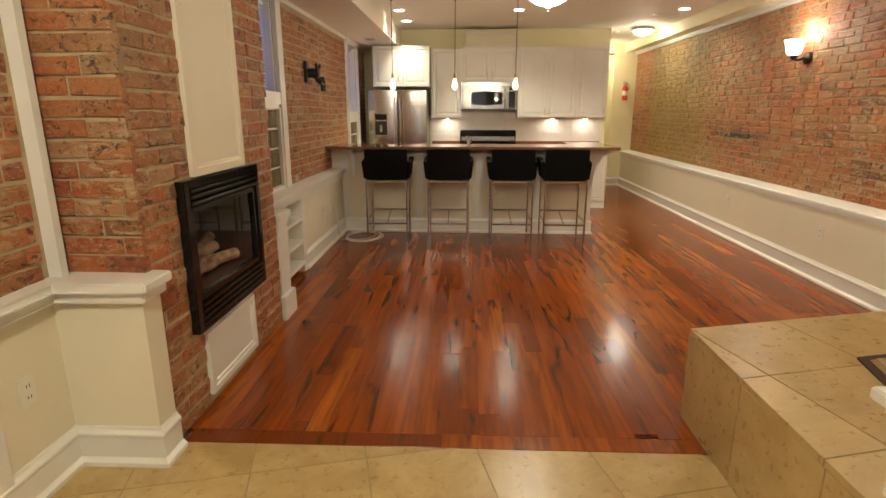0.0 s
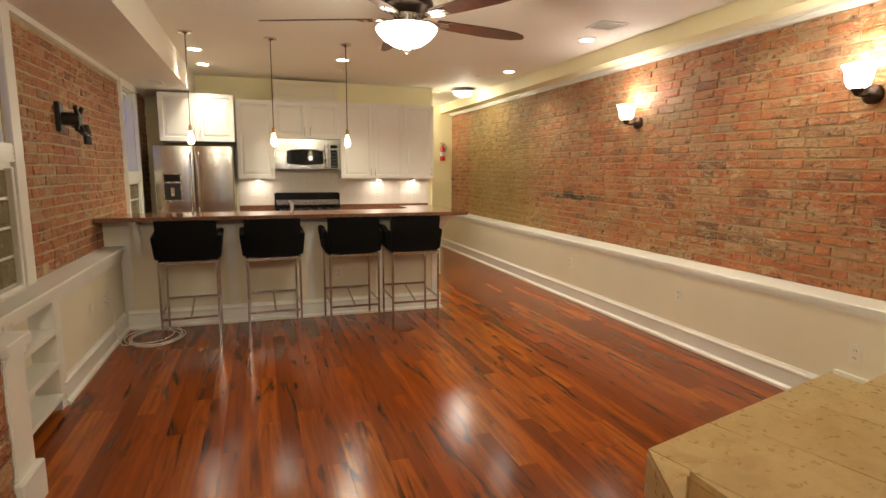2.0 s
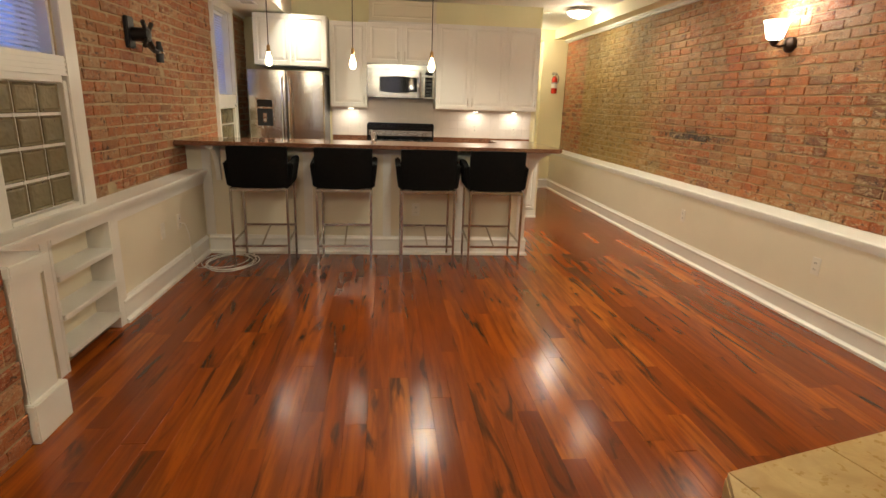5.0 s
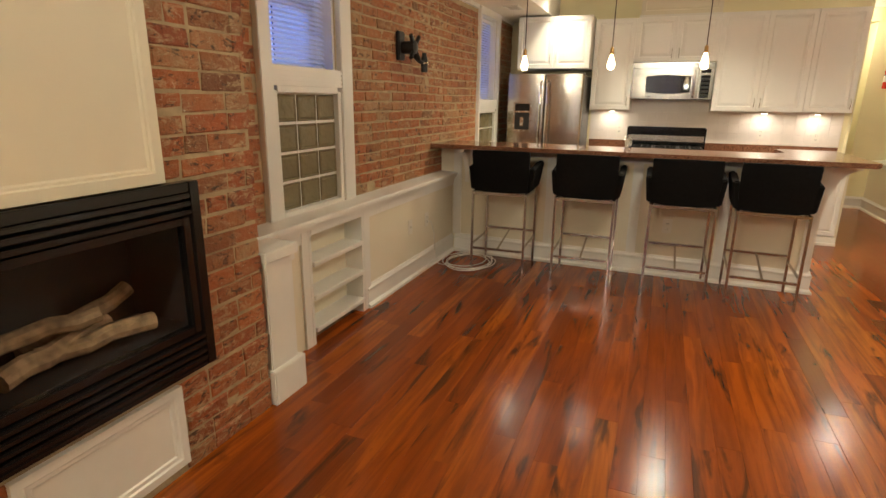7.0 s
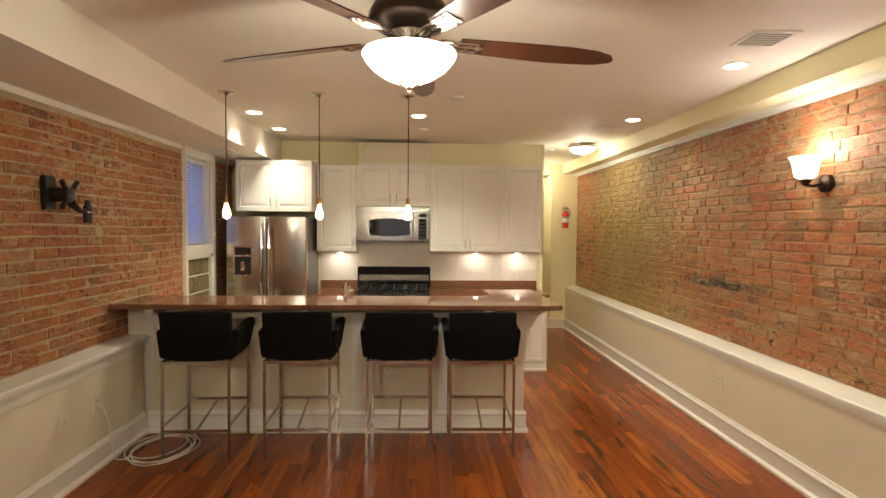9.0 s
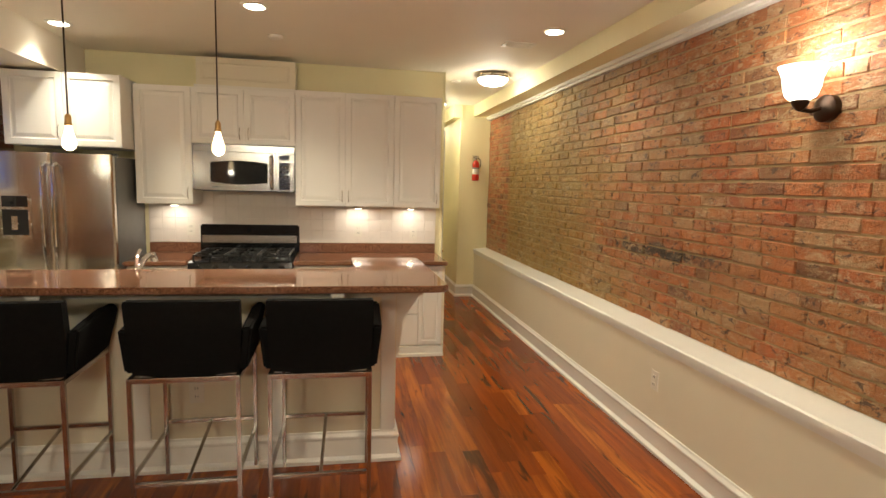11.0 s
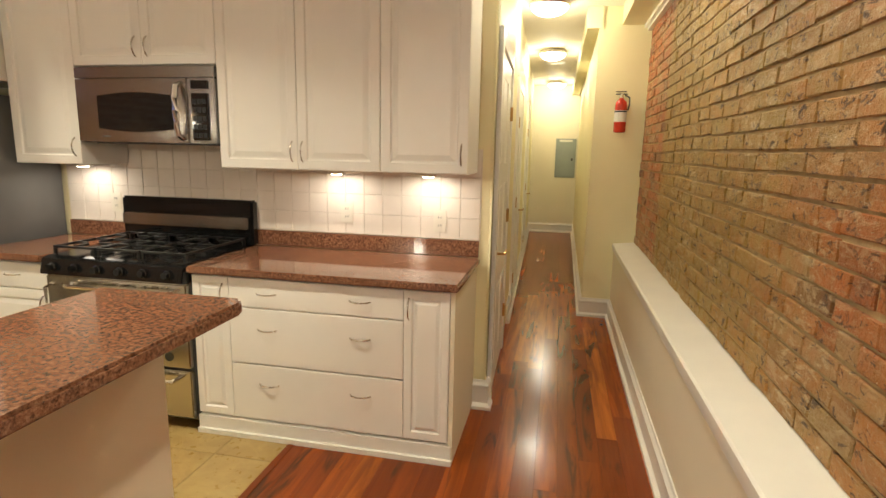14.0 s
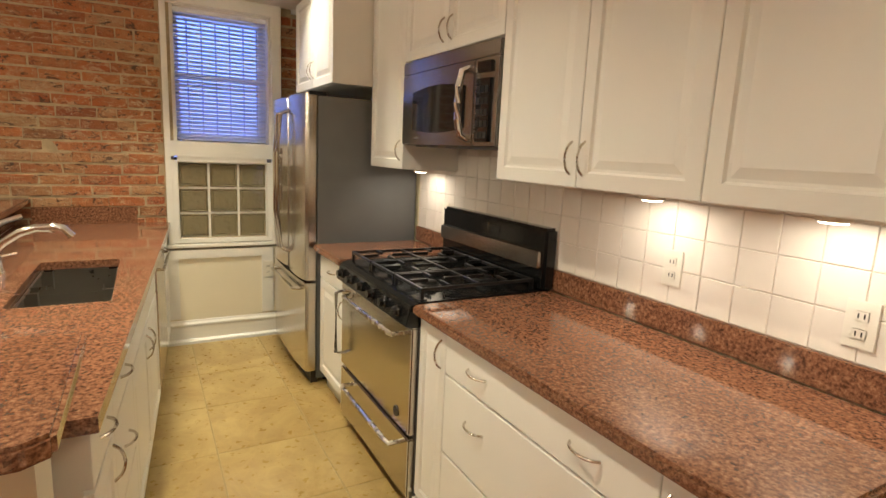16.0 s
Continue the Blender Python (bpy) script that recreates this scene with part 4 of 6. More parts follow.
solid("worktop", boxes((-0.215, 0.255, 8.015, 8.655, 0.815, 0.85)), "granite", "short polished red-brown granite worktop beside the fridge", "worktop", bevel=0.008)
solid("upstand", boxes((1.075, 2.375, 8.656, 8.676, 0.85, 0.938)), "granite", "polished red-brown granite upstand", "upstand", bevel=0.002)
solid("upstand", boxes((-0.215, 0.255, 8.656, 8.676, 0.85, 0.938)), "granite", "short polished red-brown granite upstand", "upstand", bevel=0.002)

wall_label = "white raised-panel wall cabinet"
for x0, x1, hx in ((1.075, 1.503, 1.475), (1.503, 1.93, 1.53), (1.93, 2.355, 2.325)):
    cabinet("wall_cabinet", x0, x1, 8.345, N, 1.30, 2.29, [("door", x0, x1, 1.30, 2.29, RAISED, (hx, 1.39, True))], wall_label + " above the worktop", "wall cabinet", group="tall wall cabinets")
cabinet("wall_cabinet", -0.205, 0.235, 8.345, N, 1.295, 2.27, [("door", -0.205, 0.235, 1.295, 2.27, RAISED, (0.20, 1.39, True))], wall_label + " beside the fridge", "wall cabinet")
cabinet("wall_cabinet", 0.235, 1.075, 8.345, N, 1.81, 2.27, [("door", 0.235, 0.655, 1.81, 2.27, RAISED, (0.62, 1.90, True)), ("door", 0.655, 1.075, 1.81, 2.27, RAISED, (0.69, 1.90, True))], "short white two-door wall cabinet above the microwave", "wall cabinet")
cabinet("wall_cabinet", -1.03, -0.215, 8.12, N, 1.735, 2.29, [("door", -1.03, -0.62, 1.735, 2.29, RAISED, (-0.655, 1.84, True)), ("door", -0.62, -0.215, 1.735, 2.29, RAISED, (-0.59, 1.84, True))], "deep white two-door cabinet above the fridge", "wall cabinet")
solid("duct_cover", turned(rings(0.81, 0.235, [(0, 0.22), (0, 0.0), (0.045, 0.0), (0.05, 0.006), (0.062, 0.006), (0.066, 0.003)]), 0.26, 8.44, 2.30), "cream", "pale cream framed box over the wall cabinets", "duct cover", kind="structure")
solid("duct_ledge", boxes((0.250, 1.074, 8.40, 8.67, 2.272, 2.30)), "trim", "white moulding on the wall cabinets", "moulding", kind="structure")
for x in (0.03, 1.62, 2.12):
    o = thing("under_cabinet_light", (x, 8.55, 1.27), "small white light below the wall cabinet", "cabinet light", "lights below the wall cabinets")
    part("housing", lathe(bmesh.new(), [(0.038, 1.298), (0.038, 1.280), (0.032, 1.276)], (x, 8.55, 0), 18), "plastic", o)
    part("lens", lathe(bmesh.new(), [(0.030, 1.2755), (0.028, 1.2725)], (x, 8.55, 0), 18), "lens", o)

# range
r = thing("range", (0.665, 8.3, 0), "stainless steel gas range with a black cooktop", "range")
part("body", boxes((0.262, 1.068, 8.06, 8.64, 0.05, 0.80)), "steel_side", r)
part("oven_door", boxes((0.265, 1.065, 8.03, 8.06, 0.33, 0.755)), "steel", r, bevel=0.006)
part("oven_handle", tube(bmesh.new(), [(0.42, 8.03, 0.715), (0.42, 7.985, 0.715), (0.44, 7.98, 0.715), (0.97, 7.98, 0.715), (0.99, 7.985, 0.715), (0.99, 8.03, 0.715)], 0.010, 8), "nickel", r, smooth=True)
part("drawer", boxes((0.265, 1.065, 8.03, 8.06, 0.07, 0.315)), "steel", r, bevel=0.006)
part("drawer_handle", tube(bmesh.new(), [(0.42, 8.03, 0.275), (0.42, 7.985, 0.275), (0.44, 7.98, 0.275), (0.97, 7.98, 0.275), (0.99, 7.985, 0.275), (0.99, 8.03, 0.275)], 0.010, 8), "nickel", r, smooth=True)
part("side_handle", tube(bmesh.new(), [(0.30, 8.03, 0.71), (0.30, 7.99, 0.70), (0.30, 7.99, 0.40), (0.30, 8.03, 0.39)], 0.009, 8), "nickel", r, smooth=True)
part("emblem", lathe(bmesh.new(), [(0.022, 0), (0.022, 0.004)], (0.95, 8.03, 0.385), 16, "y"), "dark", r)
bm = bmesh.new()
vs = [(8.0, 0.765), (8.02, 0.84), (8.06, 0.852), (8.63, 0.852), (8.63, 0.78), (8.04, 0.755)]
a_ = [bm.verts.new((0.262, y, z)) for y, z in vs]
b_ = [bm.verts.new((1.068, y, z)) for y, z in vs]
bm.faces.new(a_), bm.faces.new(b_[::-1])
for k in range(6):
    bm.faces.new((a_[k], a_[(k + 1) % 6], b_[(k + 1) % 6], b_[k]))
part("cooktop", bm, "black", r, bevel=0.004)
for k in range(6):
    kn = part("knob", lathe(bmesh.new(), [(0.022, 0.0), (0.022, 0.008), (0.017, 0.012), (0.016, 0.028)], (0.34 + k * 0.13, 8.008, 0.805), 16, "y"), "black", r, smooth=True)
for k in range(4):
    cxx, cyy = 0.46 + 0.41 * (k % 2), 8.19 + 0.27 * (k // 2)
    part("burner", lathe(bmesh.new(), [(0.055, 0.853), (0.052, 0.866), (0.036, 0.870), (0.034, 0.878), (0.0305, 0.880)], (cxx, cyy, 0), 20), "iron", r, smooth=True)
part("burner", lathe(bmesh.new(), [(0.045, 0.853), (0.042, 0.866), (0.03, 0.870), (0.028, 0.876)], (0.665, 8.325, 0), 20), "iron", r, smooth=True)
for k in range(3):
    x0, x1 = 0.285 + k * 0.257, 0.285 + k * 0.257 + 0.247
    g = [(x0, x1, 8.07, 8.082, 0.886, 0.898), (x0, x1, 8.573, 8.585, 0.886, 0.898), (x0, x0 + 0.012, 8.082, 8.573, 0.886, 0.898), (x1 - 0.012, x1, 8.082, 8.573, 0.886, 0.898), (x0 + 0.012, x1 - 0.012, 8.32, 8.334, 0.887, 0.899)]
    xm = (x0 + x1) / 2
    g += [(xm - 0.006, xm + 0.006, 8.082, 8.16, 0.888, 0.902), (xm - 0.006, xm + 0.006, 8.23, 8.318, 0.888, 0.902), (xm - 0.006, xm + 0.006, 8.336, 8.42, 0.888, 0.902), (xm - 0.006, xm + 0.006, 8.50, 8.572, 0.888, 0.902)]
    for yy in (8.195, 8.46):
        g += [(x0 + 0.012, x0 + 0.085, yy - 0.006, yy + 0.006, 0.888, 0.902), (x1 - 0.085, x1 - 0.012, yy - 0.006, yy + 0.006, 0.888, 0.902)]
    g += [(xx, xx + 0.014, yy, yy + 0.014, 0.853, 0.886) for xx in (x0, x1 - 0.014) for yy in (8.07, 8.571)]
    part("grate", boxes(*g), "iron", r, bevel=0.0015, seg=1)
part("backguard", boxes((0.225, 1.085, 8.60, 8.665, 0.845, 1.108)), "black", r, bevel=0.012)
part("backguard_strip", boxes((0.245, 1.065, 8.578, 8.602, 0.945, 1.012)), "satin_chrome", r, bevel=0.003)
part("clock_window", boxes((0.60, 0.76, 8.5975, 8.602, 1.045, 1.075)), "dark_glass", r)

# microwave
m_ = thing("microwave", (0.65, 8.4, 1.417), "stainless steel over-range microwave with a dark window", "microwave")
MY = 8.325
part("body", boxes((0.250, 1.072, MY + 0.038, 8.67, 1.417, 1.800)), "dark", m_)
part("underside_vent", boxes((0.30, 1.02, MY + 0.06, 8.60, 1.410, 1.417)), "steel_side", m_)


def bowed(x0, x1, z0, z1, bow=0.012):
    """A front that bulges a little, with its corners rounded towards the sides."""
    n = 10
    pts = [(x0, MY + 0.036)] + [(x0 + (x1 - x0) * k / n, MY + bow * ((x0 + (x1 - x0) * k / n - 0.653) / 0.415) ** 2) for k in range(n + 1)] + [(x1, MY + 0.036)]
    return prism(bmesh.new(), pts, z0, z1)


part("door", bowed(0.238, 0.912, 1.420, 1.742), "mw_steel", m_, bevel=0.004, smooth=True)
part("vent_strip", bowed(0.238, 1.068, 1.745, 1.802), "mw_steel", m_, bevel=0.004, smooth=True)
wbm = bmesh.new()
arc = [(0.385 + 0.46 * k / 12, 0.004 * math.cos(math.pi * (k / 12 - 0.5))) for k in range(13)]
prism(wbm, [(x, -4.5 * b_) for x, b_ in arc] + [(x, 0.165 + 4.5 * b_) for x, b_ in arc[::-1]], -0.002, 0.006)
bmesh.ops.transform(wbm, matrix=Matrix.Translation((0, MY + 0.0005, 1.490)) @ pose(0, 0, 0, 90), verts=wbm.verts[:])
part("window_glass", wbm, "dark_glass", m_)
part("handle", tube(bmesh.new(), [(0.878, MY + 0.004, 1.715), (0.878, MY - 0.030, 1.700), (0.878, MY - 0.044, 1.64), (0.878, MY - 0.048, 1.58), (0.878, MY - 0.044, 1.52), (0.878, MY - 0.030, 1.46), (0.878, MY + 0.004, 1.445)], 0.015, 12), "chrome", m_, smooth=True)
cp = part("control_panel", bowed(0.915, 1.068, 1.420, 1.742), "mw_steel", m_, bevel=0.004, smooth=True)
part("keypad", boxes((0.940, 1.030, MY - 0.0005, MY + 0.02, 1.435, 1.668)), "dark_glass", cp)
part("display", boxes((0.940, 1.030, MY - 0.0005, MY + 0.02, 1.690, 1.730)), "dark_glass", cp)
part("emblem", boxes((0.395, 0.445, MY + 0.001, MY + 0.01, 1.445, 1.452)), "steel_side", m_)
for k in range(15):
    part("key", boxes((0.947 + 0.027 * (k % 3), 0.967 + 0.027 * (k % 3), MY - 0.003, MY, 1.448 + 0.042 * (k // 3), 1.472 + 0.042 * (k // 3))), "dark", cp)

# fridge
fr = thing("refrigerator", (-0.66, 8.3, 0), "stainless steel side-by-side fridge with a water dispenser and grey sides", "refrigerator")
F0, F1, FY = -1.09, -0.245, 7.98
part("body", boxes((F0, F1, FY + 0.07, 8.66, 0.03, 1.662)), "steel_side", fr, bevel=0.004)


def fridge_front(x0, x1, z0, z1):
    """A steel front that bulges across its width, with rounded edges."""
    pts = [(x0, FY + 0.062), (x0, FY + 0.018)] + [(x0 + 0.012 + (x1 - x0 - 0.024) * k / 10, FY - 0.016 * (1 - ((k - 5) / 5) ** 2) + 0.004) for k in range(11)] + [(x1, FY + 0.018), (x1, FY + 0.062)]
    return prism(bmesh.new(), pts, z0, z1)


part("door", fridge_front(F0, -0.668, 0.63, 1.675), "steel_bright", fr, "upper door with the dispenser", bevel=0.003, smooth=True)
part("door", fridge_front(-0.660, F1, 0.63, 1.675), "steel_bright", fr, bevel=0.003, smooth=True)
part("freezer_drawer", fridge_front(F0, F1, 0.08, 0.615), "steel_bright", fr, bevel=0.003, smooth=True)
for x in (-0.70, -0.625):
    part("door_handle", tube(bmesh.new(), [(x, FY + 0.01, 1.60), (x, FY - 0.050, 1.57), (x, FY - 0.070, 1.35), (x, FY - 0.070, 0.98), (x, FY - 0.050, 0.76), (x, FY + 0.01, 0.73)], 0.012, 10), "chrome", fr, smooth=True)
part("drawer_handle", tube(bmesh.new(), [(F0 + 0.12, FY + 0.01, 0.56), (F0 + 0.14, FY - 0.04, 0.56), (F1 - 0.14, FY - 0.04, 0.56), (F1 - 0.12, FY + 0.01, 0.56)], 0.011, 10), "chrome", fr, smooth=True)
dp = part("dispenser", boxes((-1.01, -0.80, FY - 0.018, FY + 0.002, 1.03, 1.37)), "nickel", fr, bevel=0.003)
part("recess", boxes((-0.99, -0.82, FY - 0.021, FY - 0.017, 1.06, 1.25)), "dark", dp)
part("dispenser_panel", boxes((-0.99, -0.82, FY - 0.021, FY - 0.017, 1.27, 1.35)), "dark_glass", dp)
part("lever", boxes((-0.925, -0.885, FY - 0.032, FY - 0.020, 1.10, 1.20)), "nickel", dp)
part("kick_grille", boxes((F0 + 0.02, F1 - 0.02, FY + 0.04, FY + 0.08, 0.0, 0.075)), "dark", fr)
for x in (F0 + 0.06, F1 - 0.06):
    part("foot", lathe(bmesh.new(), [(0.02, 0.0), (0.02, 0.03)], (x, 8.12, 0), 12), "dark", fr)
part("hinge_cover", boxes((-0.30, -0.24, FY + 0.02, FY + 0.12, 1.664, 1.684)), "dark", fr)


# outlets and switches
def plate(name, x, y, z, rz, label, cat, switch=False):
    """A wall plate that looks along -y before it is turned."""
    o = thing(name, (x, y, z), label, cat)
    q = lambda b_: turned(b_, x, y, z, rz)
    part("cover", q(boxes((-0.036, 0.036, -0.006, 0.0, -0.058, 0.058))), "plastic", o, bevel=0.002)
    if switch:
        part("toggle", q(boxes((-0.005, 0.005, -0.016, -0.005, -0.012, 0.012))), "plastic", o)
    else:
        for dz in (-0.022, 0.022):
            fc = part("socket", q(boxes((-0.016, 0.016, -0.0085, -0.005, dz - 0.013, dz + 0.013))), "plastic", o, bevel=0.002)
            part("slots", q(boxes((-0.008, -0.005, -0.0092, -0.0080, dz - 0.006, dz + 0.006), (0.005, 0.008, -0.0092, -0.0080, dz - 0.006, dz + 0.006))), "dark", fc)
    return o


plate("outlet", 0.13, N - 0.010, 1.06, 0, "white double outlet on the tiled splashback", "outlet")
plate("outlet", 1.63, N - 0.010, 1.06, 0, "white double outlet on the tiled splashback", "outlet")
plate("outlet", 2.16, N - 0.010, 1.035, 0, "white double outlet on the tiled splashback", "outlet")
plate("outlet", 3.27, 6.2, 0.41, -90, "ivory double outlet on the long low wall", "outlet")
plate("outlet", 3.27, 4.55, 0.41, -90, "ivory double outlet on the long low wall", "outlet")
plate("outlet", 3.27, 3.14, 0.37, -90, "ivory double outlet above the step", "outlet")
plate("outlet", -1.13, 5.72, 0.42, 90, "ivory double outlet with a white cable plugged in", "outlet")
plate("outlet", -1.13, 5.40, 0.42, 90, "blank ivory wall plate on the wainscot", "wall plate", True)
plate("outlet", -1.13, 3.85, 0.42, 90, "ivory double outlet beside the pilaster", "outlet")
plate("outlet", -1.25, 1.72, 0.42, 90, "ivory double outlet on the wainscot beside the chimney", "outlet")
plate("outlet", W + 0.033, 7.96, 0.50, 90, "ivory double outlet beside the kitchen window", "outlet")
plate("wall_switch", 3.2325, 2.814, 1.62, -102.5, "ivory toggle light switch on the smooth wall", "light switch", True)
plate("outlet", 0.74, bar_y(0.74, -0.001), 0.42, 0, "ivory outlet on the bar wall", "outlet")

# ---- bar stools ----
def stool():
    c = thing("bar_stool", (0, 0, 0), "black upholstered bar stool with arms and chrome legs at the bar", "bar stool", "stools at the bar")
    z0 = 0.66
    part("seat", boxes((-0.215, 0.215, -0.19, 0.21, z0 + 0.03, z0 + 0.11)), "fabric", c, bevel=0.022, seg=3, smooth=True)
    back = bmesh.new()
    cols = []
    n = 12
    for k in range(n + 1):
        u = k / n * 2 - 1
        yb = -0.235 + 0.035 * u * u
        col = []
        for z, lean, hw in ((z0 + 0.012, 0.0, 0.212), (z0 + 0.03, -0.004, 0.217), (z0 + 0.18, -0.022, 0.228), (z0 + 0.325, -0.045, 0.230), (z0 + 0.338, -0.040, 0.228)):
            col.append((u * hw, yb + lean, z + (0.006 * (1 - u * u) if z > z0 + 0.3 else 0)))
        cols.append(col)
    fv = [[back.verts.new(p) for p in col] for col in cols]
    bv = [[back.verts.new((p[0] * 0.985, p[1] + (0.055 if j < 4 else 0.045), p[2])) for j, p in enumerate(col)] for col in cols]
    for k in range(n):
        for j in range(4):
            back.faces.new((fv[k][j], fv[k + 1][j], fv[k + 1][j + 1], fv[k][j + 1]))
            back.faces.new((bv[k][j + 1], bv[k + 1][j + 1], bv[k + 1][j], bv[k][j]))
        back.faces.new((fv[k][4], fv[k + 1][4], bv[k + 1][4], bv[k][4]))
        back.faces.new((bv[k][0], bv[k + 1][0], fv[k + 1][0], fv[k][0]))
    for k in (0, n):
        for j in range(4):
            back.faces.new((fv[k][j], fv[k][j + 1], bv[k][j + 1], bv[k][j]))
    part("backrest", back, "fabric", c, smooth=True)
    for s_ in (-1, 1):
        arm = bmesh.new()
        pr = [(-0.20, z0 + 0.02), (0.16, z0 + 0.03), (0.235, z0 + 0.20), (0.215, z0 + 0.235), (0.10, z0 + 0.235), (-0.20, z0 + 0.21)]
        a1 = [arm.verts.new((s_ * (0.205 + 0.02 * (z > z0 + 0.1)), y, z)) for y, z in pr]
        a2 = [arm.verts.new((s_ * (0.248 + 0.022 * (z > z0 + 0.1)), y, z)) for y, z in pr]
        arm.faces.new(a1), arm.faces.new(a2[::-1])
        for k in range(6):
            arm.faces.new((a1[k], a1[(k + 1) % 6], a2[(k + 1) % 6], a2[k]))
        part("armrest", arm, "fabric", c, bevel=0.010, seg=3, smooth=True)
    part("seat_frame", boxes((-0.225, 0.225, -0.245, -0.222, z0 - 0.01, z0 + 0.012), (-0.225, 0.225, 0.212, 0.235, z0 - 0.01, z0 + 0.012), (-0.225, -0.203, -0.222, 0.212, z0 - 0.01, z0 + 0.012), (0.203, 0.225, -0.222, 0.212, z0 - 0.01, z0 + 0.012)), "satin_chrome", c, bevel=0.002)
    for sx in (-1, 1):
        for y in (-0.236, 0.224):
            part("leg", boxes((sx * 0.216 - 0.009, sx * 0.216 + 0.009, y - 0.010, y + 0.010, 0.0, z0 - 0.01)), "satin_chrome", c, bevel=0.002)
    part("stretcher", boxes((-0.205, 0.205, -0.245, -0.227, 0.19, 0.208)), "satin_chrome", c, bevel=0.002)
    part("stretcher", boxes((-0.205, 0.205, 0.215, 0.233, 0.27, 0.288)), "satin_chrome", c, bevel=0.002)
    for sx in (-1, 1):
        part("stretcher", boxes((sx * 0.216 - 0.008, sx * 0.216 + 0.008, -0.225, 0.213, 0.225, 0.241)), "satin_chrome", c, bevel=0.002)
    part("footrest_brace", tube(bmesh.new(), [(0.0, -0.236, 0.20), (0.0, 0.224, 0.278)], 0.008, 8), "satin_chrome", c)
    return c


st = stool()
for k, (x, y, rz) in enumerate(((-0.545, 6.05, 2), (0.125, 6.06, 1), (0.815, 6.05, 0), (1.385, 6.04, -1.5))):
    m4 = pose(x, y, 0, 0, 0, rz)
    if k:
        copy_thing(st, m4)
    else:
        keep = m4
st.matrix_basis = keep

# ---- lights ----
for x, y in PENDANTS:
    o = thing("pendant_light", (x, y, CEIL), "bare teardrop bulb in a brass socket on a dark cord", "pendant light", "pendants over the bar")
    part("canopy", lathe(bmesh.new(), [(0.055, CEIL), (0.055, CEIL - 0.012), (0.02, CEIL - 0.018), (0.012, CEIL - 0.03)], (x, y, 0), 20), "nickel", o, smooth=True)
    part("cord", tube(bmesh.new(), [(x, y, CEIL - 0.02), (x, y, 1.79)], 0.0040, 6), "bronze", o)
    part("socket", lathe(bmesh.new(), [(0.005, 1.800), (0.012, 1.792), (0.0145, 1.785), (0.0145, 1.760), (0.017, 1.757), (0.017, 1.750), (0.0125, 1.744)], (x, y, 0), 16), "brass", o, smooth=True)
    part("bulb", lathe(bmesh.new(), [(0.011, 1.746), (0.0135, 1.733), (0.021, 1.705), (0.029, 1.678), (0.031, 1.660), (0.026, 1.641), (0.012, 1.628), (0.003, 1.626)], (x, y, 0), 18), "bulb", o, smooth=True)
for x, y in RECESSED:
    o = thing("recessed_light", (x, y, CEIL), "round recessed ceiling light with a white trim ring", "recessed light", "recessed ceiling lights")
    bm = bmesh.new()
    lathe(bm, [(0.085, CEIL), (0.085, CEIL - 0.004), (0.066, CEIL - 0.008)], (x, y, 0), 28)
    part("trim_ring", bm, "trim", o, smooth=True)
    part("lens", lathe(bmesh.new(), [(0.062, CEIL - 0.0082), (0.058, CEIL - 0.0105)], (x, y, 0), 24), "lens", o)
for x, y in DOMES:
    o = thing("ceiling_light", (x, y, CEIL), "flush ceiling light with a frosted bowl and a nickel rim", "ceiling light", "flush ceiling lights")
    part("rim", lathe(bmesh.new(), [(0.09, CEIL), (0.155, CEIL - 0.010), (0.160, CEIL - 0.035), (0.148, CEIL - 0.045)], (x, y, 0), 32), "nickel", o, smooth=True)
    part("bowl", lathe(bmesh.new(), [(0.146, CEIL - 0.045), (0.135, CEIL - 0.072), (0.10, CEIL - 0.098), (0.05, CEIL - 0.112), (0.004, CEIL - 0.116)], (x, y, 0), 32), "shade", o, smooth=True)
for y in SCONCES:
    o = thing("wall_sconce", (E, y, 1.87), "wall sconce with a flared frosted glass shade and a bronze arm", "wall light", "sconces on the brick wall")
    part("backplate", lathe(bmesh.new(), [(0.055, 3.445), (0.055, 3.405), (0.045, 3.395), (0.02, 3.385)], (0, y, 1.86), 24, "x"), "bronze", o, smooth=True)
    part("arm", tube(bmesh.new(), [(3.39, y, 1.86), (3.34, y, 1.845), (3.30, y, 1.85), (3.29, y, 1.87)], 0.010, 8), "bronze", o, smooth=True)
    part("cup", lathe(bmesh.new(), [(0.006, 1.842), (0.016, 1.85), (0.032, 1.872), (0.034, 1.885)], (3.29, y, 0), 20), "bronze", o, smooth=True)
    bm = bmesh.new()
    prof = [(0.032, 1.884), (0.056, 1.902), (0.066, 1.935), (0.071, 1.975), (0.086, 2.012), (0.091, 2.018), (0.087, 2.016), (0.067, 1.975), (0.061, 1.935), (0.050, 1.905), (0.02, 1.89)]
    lathe(bm, prof, (3.29, y, 0), 26)
    part("shade", bm, "shade", o, smooth=True)

